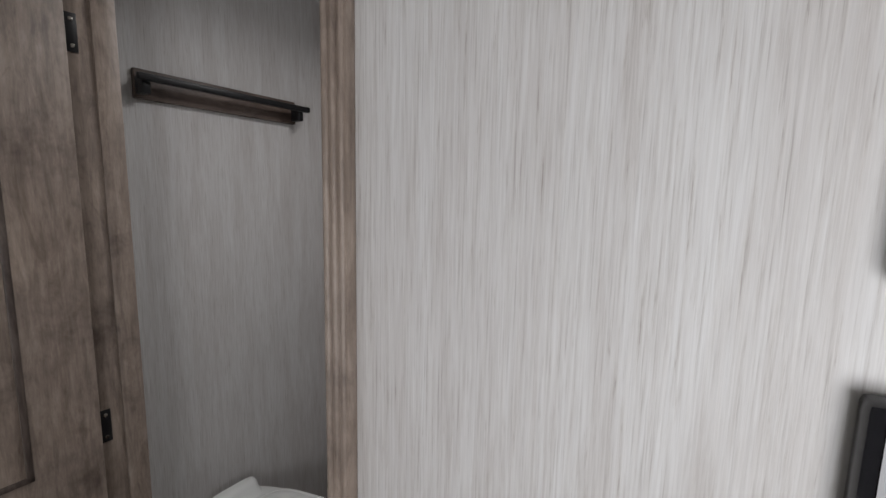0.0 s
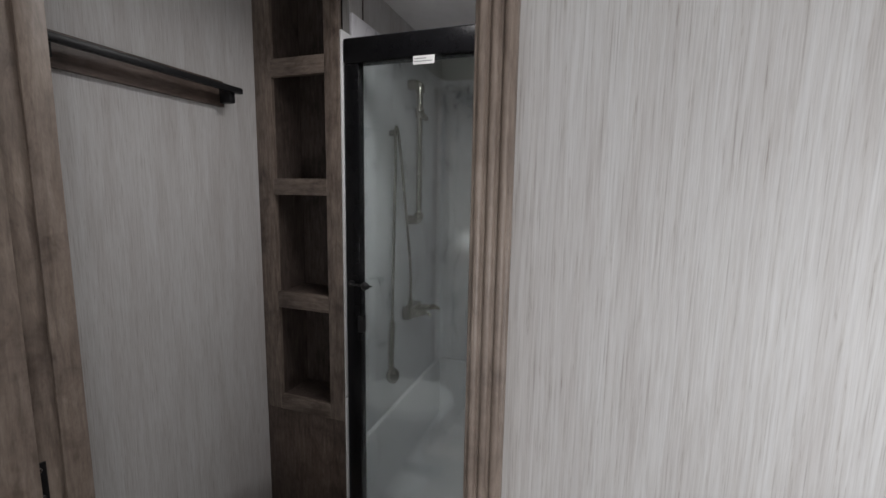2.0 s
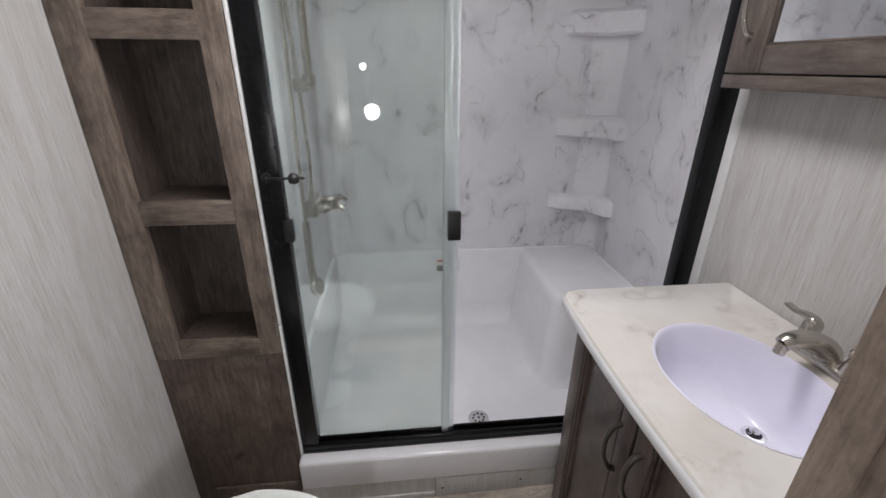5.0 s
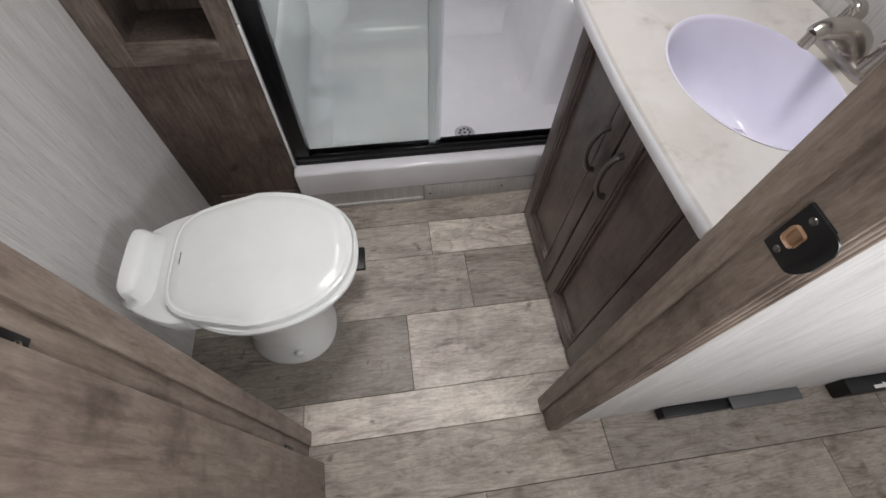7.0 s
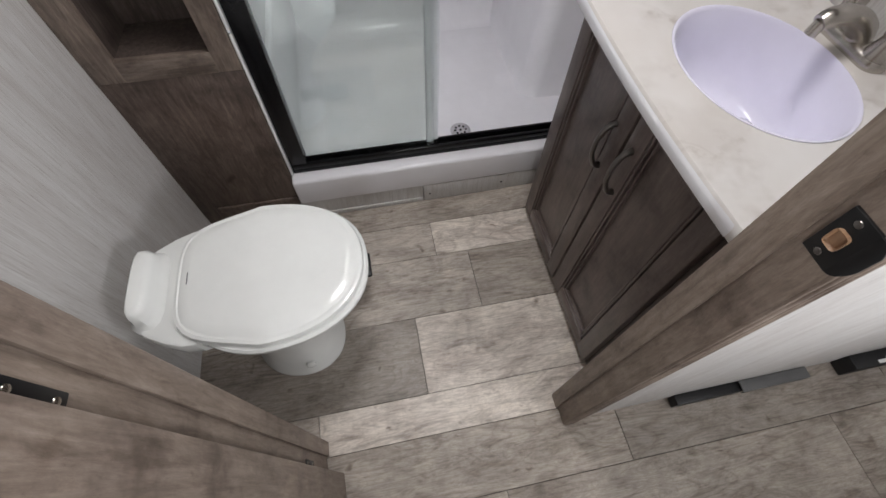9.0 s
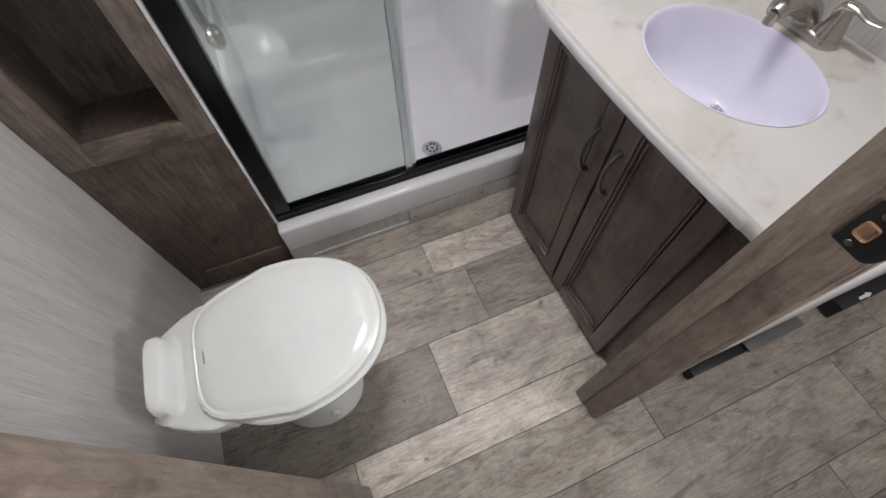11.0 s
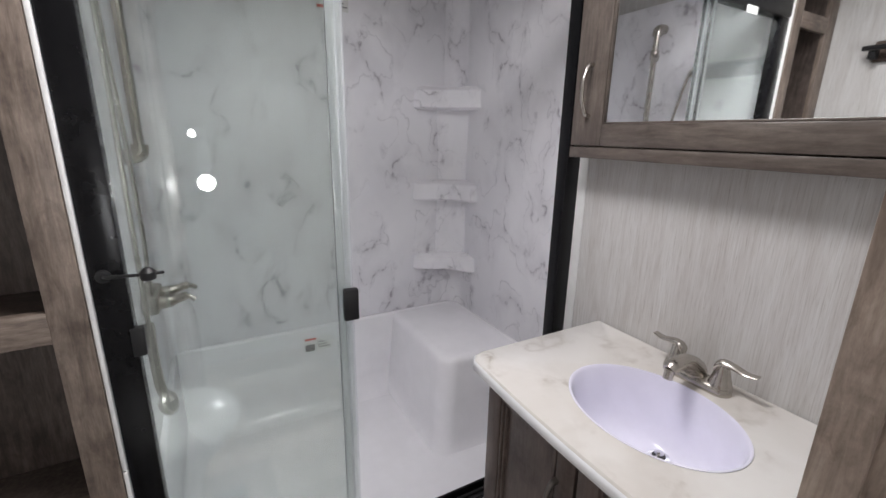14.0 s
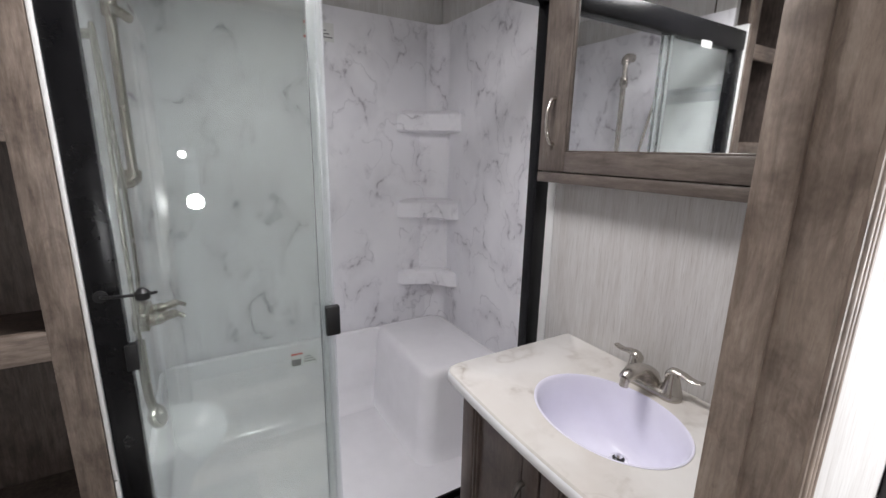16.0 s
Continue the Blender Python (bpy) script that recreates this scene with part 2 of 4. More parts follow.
M_WALL = wallpaper()
GREY = ((0.172, 0.137, 0.114), (0.274, 0.224, 0.189), (0.368, 0.31, 0.268))
TOWER = ((0.066, 0.047, 0.039), (0.118, 0.088, 0.074), (0.175, 0.137, 0.118))
M_WOOD_Z = wood("grey_brown_wood_upright", "z", *GREY)
M_WOOD_X = wood("grey_brown_wood_level", "x", *GREY)
M_TOWER_Z = wood("brown_grey_wood_panel", "z", *TOWER, knots=0.7)
M_TOWER_Y = wood("brown_grey_wood_deep", "y", *TOWER, knots=0.5)
# Dark brown for door mouldings; inside the cubbies it paints the recess shade.
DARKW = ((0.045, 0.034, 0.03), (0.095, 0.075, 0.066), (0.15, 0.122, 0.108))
M_DARK_Z = wood("dark_moulding_cubby_shade_wood", "z", *DARKW)
M_TOWER_RAIL = wood("brown_grey_wood_rail", "x", (0.11, 0.086, 0.072), (0.2, 0.161, 0.136), (0.285, 0.24, 0.205))
M_TOWER_STILE = wood("brown_grey_wood_stile", "z", (0.11, 0.086, 0.072), (0.215, 0.173, 0.146), (0.31, 0.26, 0.222))
M_PLANK = plank_board()
M_UNDER = speckle("dark_subfloor", (0.12, 0.11, 0.1), 0.8)
M_VANITY = wood("dark_grey_brown_cabinet", "z", (0.098, 0.077, 0.069), (0.135, 0.106, 0.096), (0.173, 0.138, 0.125), (0.26, 0.38), knots=0.25)
M_VANITY_Y = wood("dark_grey_brown_cabinet_level", "y", (0.098, 0.077, 0.069), (0.135, 0.106, 0.096), (0.173, 0.138, 0.125), (0.26, 0.38), knots=0.25)
M_CAB = wood("grey_brown_cabinet_upright", "z", (0.075, 0.06, 0.052), (0.12, 0.10, 0.088), (0.17, 0.145, 0.13), (0.3, 0.45), knots=0.4)
M_CAB_Y = wood("grey_brown_cabinet_level", "y", (0.075, 0.06, 0.052), (0.12, 0.10, 0.088), (0.17, 0.145, 0.13), (0.3, 0.45), knots=0.4)
M_MARBLE = veined("white_veined_surround", (0.84, 0.83, 0.86), (0.27, 0.25, 0.29), (0.775, 0.765, 0.803), 0.52, 1.0, 0.9)
M_COUNTER = veined("cream_veined_counter", (0.74, 0.72, 0.70), (0.40, 0.35, 0.305), (0.63, 0.59, 0.55), 0.22, 0.85, 1.0, 0.09)
M_EDGE = speckle("counter_edge_white", (0.8, 0.8, 0.82), 0.22, 0.03)
M_SINK = speckle("lavender_white_sink", (0.83, 0.815, 0.925), 0.2, 0.02)
M_CERAMIC = speckle("white_ceramic", (0.80, 0.81, 0.79), 0.1, 0.02)
M_PLASTIC = speckle("glossy_white_plastic", (0.78, 0.79, 0.77), 0.13, 0.02)
M_PAN = speckle("white_moulded_pan", (0.82, 0.81, 0.84), 0.18, 0.03, 9)
M_TRIM = speckle("white_trim", (0.8, 0.8, 0.8), 0.35, 0.05)
M_BLACK = speckle("satin_black_metal", (0.006, 0.006, 0.007), 0.24, 0.2, spec=0.22)
M_BLACKP = speckle("black_plastic", (0.013, 0.013, 0.014), 0.4, 0.2, spec=0.35)
M_SCREEN = speckle("glossy_black_screen", (0.008, 0.008, 0.01), 0.05, 0.1)
M_NICKEL = brushed("brushed_nickel", (0.52, 0.49, 0.45), 0.26)
M_DARKN = brushed("dark_nickel", (0.2, 0.185, 0.175), 0.32)
M_CHROME = brushed("chrome", (0.75, 0.75, 0.76), 0.12)
M_GLASS = glass("pale_green_shower_glass", (0.875, 0.92, 0.9))
M_CLEAR = glass("clear_plastic_profile", (0.9, 0.93, 0.94), 0.25)
M_MIRROR = material("mirror_silver", (0.9, 0.91, 0.91), 0.02, 1.0)
M_CEIL = speckle("white_ceiling_board", (0.78, 0.77, 0.75), 0.6, 0.04, bump=0.1)
M_GREYP = speckle("dark_grey_plastic", (0.1, 0.1, 0.1), 0.35, 0.1)
M_RAWWOOD = wood("raw_pine", "z", (0.5, 0.3, 0.17), (0.62, 0.4, 0.25), (0.72, 0.5, 0.33))
M_PAPER = speckle("white_paper_label", (0.72, 0.72, 0.71), 0.5, 0.02)
M_RED = material("red_print", (0.6, 0.06, 0.04), 0.5)
M_INK = material("grey_print", (0.16, 0.16, 0.17), 0.5)
M_BRIGHT = glow("bright_lamp_glass", (1, 1, 1), 60.0)
M_LENS = glow("lamp_diffuser", (1.0, 0.97, 0.93), 6.0)

# ---- building helpers ----
ORIGIN = {}


def bx(bm, x0, x1, y0, y1, z0, z1, bevel=0.0, seg=2):
    """A box from corner to corner, with rounded edges."""
    r = bmesh.ops.create_cube(bm, size=1.0)
    for v in r["verts"]:
        v.co = Vector((x0 + (v.co.x + 0.5) * (x1 - x0), y0 + (v.co.y + 0.5) * (y1 - y0), z0 + (v.co.z + 0.5) * (z1 - z0)))
    if bevel:
        edges = {e for v in r["verts"] for e in v.link_edges}
        bmesh.ops.bevel(bm, geom=list(edges), offset=bevel, segments=seg, profile=0.5, affect="EDGES")
    return bm


def box(*a, **k):
    return bx(bmesh.new(), *a, **k)


def loft(bm, rings, cap0=True, cap1=True):
    """A skin over rings of equal count."""
    vs = [[bm.verts.new(p) for p in ring] for ring in rings]
    n = len(vs[0])
    for a, b in zip(vs, vs[1:]):
        for i in range(n):
            bm.faces.new((a[i], a[(i + 1) % n], b[(i + 1) % n], b[i]))
    if cap0:
        bm.faces.new(list(reversed(vs[0])))
    if cap1:
        bm.faces.new(vs[-1])
    return bm


def tube(bm, pts, radius, seg=10):
    """A round rod along points; radius a number or one per point."""
    pts = [Vector(p) for p in pts]
    radii = radius if isinstance(radius, (list, tuple)) else [radius] * len(pts)
    rings, up = [], None
    for i, p in enumerate(pts):
        d = (pts[min(i + 1, len(pts) - 1)] - pts[max(i - 1, 0)]).normalized()
        if up is None:
            up = d.orthogonal().normalized()
        up = (up - d * up.dot(d)).normalized()
        side = d.cross(up)
        rings.append([p + radii[i] * (math.cos(a) * up + math.sin(a) * side) for a in (2 * math.pi * k / seg for k in range(seg))])
    return loft(bm, rings)


def bend(pts, steps=8):
    """A smooth curve through points (Catmull-Rom)."""
    p = [Vector(q) for q in pts]
    p = [2 * p[0] - p[1]] + p + [2 * p[-1] - p[-2]]
    out = []
    for i in range(1, len(p) - 2):
        for k in range(steps):
            t = k / steps
            a, b, c, d = p[i - 1], p[i], p[i + 1], p[i + 2]
            out.append(0.5 * (2 * b + (c - a) * t + (2 * a - 5 * b + 4 * c - d) * t * t + (3 * b - 3 * c + d - a) * t ** 3))
    return out + [p[-2]]


def disc(bm, at, axis, profile, seg=24):
    """A turned shape: profile of (radius, height) along an axis from a point."""
    axis = Vector(axis).normalized()
    u = axis.orthogonal().normalized()
    w = axis.cross(u)
    rings = [[Vector(at) + axis * h + max(r, 1e-4) * (math.cos(t) * u + math.sin(t) * w) for t in (2 * math.pi * k / seg for k in range(seg))] for r, h in profile]
    return loft(bm, rings)


def mesh_of(name, bm, mat, smooth):
    bmesh.ops.recalc_face_normals(bm, faces=bm.faces[:])
    me = bpy.data.meshes.new(name)
    bm.to_mesh(me)
    bm.free()
    me.materials.append(mat)
    if smooth:
        me.shade_smooth()
        me.set_sharp_from_angle(angle=radians(38))
    return me


def thing(name, at, label, category, group=""):
    """An Empty at the thing's base, for its parts."""
    ob = new(name)
    ob.empty_display_size = 0.05
    ob.location = at
    ORIGIN[ob] = Vector(at)
    return tagged(ob, label, category, group)


def part(name, bm, mat, parent, label="", smooth=True):
    o = ORIGIN[parent]
    bmesh.ops.translate(bm, verts=bm.verts[:], vec=-o)
    ob = new(name, mesh_of(name, bm, mat, smooth))
    ob.parent = parent
    ORIGIN[ob] = o
    return tagged(ob, label)


def single(name, bm, mat, at, label, category, group="", smooth=True):
    at = Vector(at)
    bmesh.ops.translate(bm, verts=bm.verts[:], vec=-at)
    ob = new(name, mesh_of(name, bm, mat, smooth))
    ob.location = at
    ORIGIN[ob] = at
    return tagged(ob, label, category, group)


def structure(name, bm, mat, label, smooth=False):
    ob = new(name, mesh_of(name, bm, mat, smooth))
    ORIGIN[ob] = Vector((0, 0, 0))
    return tagged(ob, label, name.split("_")[0], kind="structure")


# ---- structure ----
EAST, WEST, SOUTH = 3.0, -1.3, -0.82
structure("floor", box(WEST, EAST, SOUTH, 2.05, -0.12, -0.004), M_UNDER, "floor of grey wood-look vinyl planks")
structure("ceiling", box(WEST, EAST, SOUTH - 0.1, 2.1, CEIL, CEIL + 0.1), M_CEIL, "plain white ceiling panel")
structure("wall_west", box(WL - 0.06, WL, DOOR_Y1, 2.05, 0, CEIL), M_WALL, "pale grey wall board with fine vertical streaks")
structure("wall_east", box(WR, WR + 0.06, DOOR_Y1, 0.985, 0, CEIL), M_WALL, "pale grey wall board with fine vertical streaks")
structure("wall_shower_east", box(SX1 + 0.012, SX1 + 0.07, 0.985, 2.05, 0, CEIL), M_WALL, "pale streaked wall board above the shower")
structure("wall_shower_north", box(WL, SX1 + 0.012, SY1 + 0.012, 2.05, 0, CEIL), M_WALL, "pale streaked wall board above the shower")
structure("wall_shower_west", box(SX0 - 0.04, SX0 - 0.014, 0.99, SY1 + 0.012, 0, CEIL), M_WALL, "pale streaked wall board above the shower")
dw = bmesh.new()
bx(dw, WEST, OX0 - 0.02, DOOR_Y0 + 0.008, DOOR_Y1 - 0.006, 0, CEIL)
bx(dw, OX1 + 0.02, EAST, DOOR_Y0 + 0.008, DOOR_Y1 - 0.006, 0, CEIL)
bx(dw, OX0 - 0.02, OX1 + 0.02, DOOR_Y0 + 0.008, DOOR_Y1 - 0.006, 2.0, CEIL)
structure("wall_door_side", dw, M_WALL, "pale grey streaked wall board with a door opening")
# Unseen wall, set close to bring the added window's fill light near.
sw = bmesh.new()
bx(sw, WEST, 1.36, SOUTH - 0.1, SOUTH, 0, CEIL)
bx(sw, 1.96, EAST, SOUTH - 0.1, SOUTH, 0, CEIL)
bx(sw, 1.36, 1.96, SOUTH - 0.1, SOUTH, 0, 0.89)
bx(sw, 1.36, 1.96, SOUTH - 0.1, SOUTH, 1.54, CEIL)
structure("wall_corridor_south", sw, M_WALL, "unseen pale streaked wall board with an added window opening")
# Window is made up to give the fill light a housing.
win = tagged(new("window_1"), "added dark-framed window, unseen, around the corridor fill light", "window", kind="structure")
ORIGIN[win] = Vector((0, 0, 0))
wf = bmesh.new()
for a, b, c, d in ((1.36, 1.96, 0.89, 0.92), (1.36, 1.96, 1.51, 1.54), (1.36, 1.39, 0.92, 1.51), (1.93, 1.96, 0.92, 1.51)):
    bx(wf, a, b, SOUTH - 0.09, SOUTH - 0.02, c, d, bevel=0.003)
part("window_frame", wf, M_BLACK, win)
wp = part("pane", box(1.39, 1.93, SOUTH - 0.06, SOUTH - 0.055, 0.92, 1.51), M_GLASS, win, smooth=False)
wp.visible_shadow = False
structure("wall_corridor_east", box(EAST, EAST + 0.1, SOUTH, 0.09, 0, CEIL), M_WALL, "pale streaked wall board at the corridor's end")
structure("wall_corridor_west", box(WEST - 0.1, WEST, SOUTH, 2.05, 0, CEIL), M_WALL, "pale streaked wall board at the corridor's end")


def casing():
    """Door lining with stops, and fluted casings on the corridor side."""
    d = tagged(new("door_1"), "grey-brown wood-grain door frame with fluted casing", "door frame", kind="structure")
    ORIGIN[d] = Vector((0, 0, 0))
    y0, y1 = DOOR_Y0, DOOR_Y1
    for side, x, s in (("near", OX0, -1), ("far", OX1, 1)):
        a, b = sorted((x, x + s * 0.02))
        part("lining", box(a, b, y0, y1 + 0.004, 0, 2.0, bevel=0.002), M_WOOD_Z, d)
        a, b = sorted((x, x - s * 0.007))
        part("door_stop", box(a, b, y0 + 0.047, y1 + 0.004, 0, 1.985, bevel=0.003), M_WOOD_Z, d)
        bm = bmesh.new()
        a, b = sorted((x + s * 0.001, x + s * 0.036))
        bx(bm, a, b, y0 - 0.004, y0 + 0.008, 0, 2.0, bevel=0.003)
        for k in range(3):
            xx = x + s * (0.008 + 0.0105 * k)
            tube(bm, [(xx, y0 - 0.003, 0.003), (xx, y0 - 0.003, 1.998)], 0.004, 10)
        part("casing", bm, M_WOOD_Z, d)
    part("head_lining", box(OX0, OX1, y0, y1, 1.985, 2.0, bevel=0.002), M_WOOD_X, d)
    part("head_casing", box(OX0 - 0.042, OX1 + 0.042, y0 - 0.0085, y0 + 0.0075, 2.0015, 2.045, bevel=0.004), M_WOOD_X, d)
    sp = part("strike_plate", box(OX1 - 0.0035, OX1 + 0.002, y0 + 0.005, y0 + 0.039, 0.979, 1.043, bevel=0.0015), M_BLACKP, d, "black strike plate with a rounded lip")
    lip, rings = bmesh.new(), []
    for k in range(9):
        u = k / 8
        half = 0.031 * math.sqrt(max(0.0, 1 - (u * 0.93) ** 2.6))
        x, y = OX1 - 0.0032 + 0.007 * u ** 2.2, y0 + 0.0065 - 0.0145 * u
        rings.append([(x, y, 1.011 - half), (x, y, 1.011 + half), (x + 0.002, y, 1.011 + half), (x + 0.002, y, 1.011 - half)])
    loft(lip, rings)
    part("lip", lip, M_BLACKP, sp)
    hole = bmesh.new()
    bx(hole, OX1 - 0.0046, OX1 - 0.0034, y0 + 0.0145, y0 + 0.031, 1.001, 1.022, bevel=0.0045, seg=3)
    part("mortise", hole, M_RAWWOOD, sp, "raw wood showing through the rounded hole")
    for z in (0.988, 1.034):
        part("screw", disc(bmesh.new(), (OX1 - 0.0035, y0 + 0.024, z), (-1, 0, 0), [(0.0042, 0), (0.0036, 0.001), (0.001, 0.0014)], 12), M_DARKN, sp)
    for z in (0.2, 1.008, 1.76):
        h = part("hinge_plate", box(OX0 - 0.001, OX0 + 0.0022, y0 + 0.008, y0 + 0.027, z - 0.034, z + 0.034, bevel=0.001), M_BLACKP, d, "small black hinge plate")
        for q in (-0.023, 0.023):
            part("screw", disc(bmesh.new(), (OX0 + 0.0022, y0 + 0.018, z + q), (1, 0, 0), [(0.004, 0), (0.0035, 0.001), (0.001, 0.0014)], 12), M_NICKEL, h)


casing()


def door_leaf():
    """The open door, hinged on the casing and swung out into the corridor."""
    lw, th, ang = 0.62, 0.033, 88
    d = thing("open_door", (OX0 + 0.046, DOOR_Y0 - 0.002, 0.012), "grey-brown wood-grain panelled door standing open", "door")
    o = ORIGIN[d]
    # drawn along -y from the hinge, face towards +x
    def at(x0, x1, u0, u1, z0, z1, **k):
        return box(o.x + x0, o.x + x1, o.y - u1, o.y - u0, z0, z1, **k)
    part("leaf", at(-th, 0, 0, lw, 0.012, 1.97, bevel=0.002), M_WOOD_Z, d)
    for z0, z1 in ((0.13, 0.86), (0.98, 1.86)):
        bm = bmesh.new()
        for u0, u1, a, b in ((0.1, 0.11, z0, z1), (lw - 0.11, lw - 0.1, z0, z1), (0.1, lw - 0.1, z0, z0 + 0.01), (0.1, lw - 0.1, z1 - 0.01, z1)):
            bx(bm, o.x - 0.001, o.x + 0.004, o.y - u1, o.y - u0, a, b, bevel=0.0015)
        part("panel_moulding", bm, M_DARK_Z, d)
    knob = disc(bmesh.new(), (o.x, o.y - lw + 0.06, 0.98), (1, 0, 0), [(0.03, 0), (0.03, 0.006), (0.012, 0.012), (0.012, 0.035), (0.024, 0.042), (0.026, 0.056), (0.016, 0.064)], 24)
    part("door_knob", knob, M_BLACKP, d, "round black knob")
    d.rotation_euler = (0, 0, radians(90 - ang))


door_leaf()


# ---- shower ----
def shower_pan():
    p = thing("shower_pan", (0.94, 1.4, 0.0), "white moulded shower pan with a corner seat", "shower pan")
    x0, x1, y1 = SX0 - 0.012, SX1 + 0.01, SY1 + 0.008
    part("threshold", box(x0 - 0.0, WR - 0.003, APRON_Y, 0.99, 0.085, 0.205, bevel=0.012, seg=3), M_PAN, p)
    part("pan_floor", box(x0, x1, 0.985, y1, 0.02, 0.075, bevel=0.004), M_PAN, p)
    part("back_wall", box(x0, x1, y1 - 0.03, y1, 0.04, PAN_Z, bevel=0.012, seg=3), M_PAN, p)
    part("side_wall", box(x0, x0 + 0.03, 0.975, y1 - 0.01, 0.04, PAN_Z, bevel=0.012, seg=3), M_PAN, p)
    part("side_wall", box(x1 - 0.03, x1, 0.99, y1 - 0.01, 0.04, PAN_Z, bevel=0.012, seg=3), M_PAN, p)
    def cove(along, at0, at1, wall, way):
        """A concave fillet between the pan's floor and a wall."""
        r, zf, bm = 0.09, 0.074, bmesh.new()
        prof = [(wall - way * 0.004, zf - 0.004)]
        for k in range(8):
            a = radians(-90 + 90 * k / 7)
            prof.append((wall + way * (r - r * math.cos(a)), zf + r + r * math.sin(a)))
        loft(bm, [[(t, q, z) if along == "x" else (q, t, z) for q, z in prof] for t in (at0, at1)])
        part("cove", bm, M_PAN, p)
    cove("x", x0 + 0.02, 1.27, y1 - 0.03, -1)
    cove("y", 0.985, y1 - 0.02, x0 + 0.03, 1)
    bm = bmesh.new()
    def seat(z, g):
        xa, ya, r = 1.24 - g, 1.335 - g, 0.075
        pts = [(xa, y1 - 0.02)]
        for k in range(9):
            a = radians(180 + 85 * k / 8)
            pts.append((xa + r + r * math.cos(a), ya + r + r * math.sin(a)))
        pts += [(x1 - 0.01, ya - 0.018), (x1 - 0.01, y1 - 0.02)]
        return [(x, y, z) for x, y in pts]
    top = PAN_Z - 0.004
    loft(bm, [seat(0.06, 0.06), seat(0.085, 0.04), seat(0.115, 0.028), seat(0.16, 0.021), seat(top - 0.045, -0.006), seat(top - 0.026, -0.01), seat(top - 0.012, -0.018), seat(top - 0.003, -0.03), seat(top, -0.046)])
    part("corner_seat", bm, M_PAN, p)
    d = part("drain", disc(bmesh.new(), (0.89, 1.1515, 0.0755), (0, 0, 1), [(0.042, 0), (0.042, 0.004), (0.036, 0.006)], 28), M_CHROME, p, "round chrome drain grate")
    for k in range(9):
        a = 2 * math.pi * k / 8
        r = 0 if k == 8 else 0.022
        part("drain_hole", disc(bmesh.new(), (0.89 + r * math.cos(a), 1.1515 + r * math.sin(a), 0.0812), (0, 0, 1), [(0.005, 0), (0.005, 0.001)], 10), M_BLACKP, d)


shower_pan()
toe = structure("baseboard", box(SX0 - 0.012, 0.688, APRON_Y + 0.006, APRON_Y + 0.02, 0, 0.088), M_WALL, "streaked board under the shower pan")
ORIGIN[toe] = Vector((0, 0, 0))
part("cover_strip", box(0.69, 1.007, APRON_Y + 0.001, APRON_Y + 0.02, 0, 0.086, bevel=0.001), M_WALL, toe)
part("end_strip", box(1.009, WR - 0.002, APRON_Y + 0.004, APRON_Y + 0.02, 0, 0.084, bevel=0.001), M_WALL, toe)
part("lower_strip", box(SX0 + 0.06, 0.687, APRON_Y + 0.0, APRON_Y + 0.0075, 0.0, 0.02, bevel=0.002), M_WALL, toe)
for sx, sz in ((0.713, 0.038), (0.994, 0.046)):
    part("screw_head", disc(bmesh.new(), (sx, APRON_Y + 0.0012, sz), (0, -1, 0), [(0.0045, 0), (0.004, 0.0012), (0.001, 0.0016)], 10), M_BLACKP, toe)


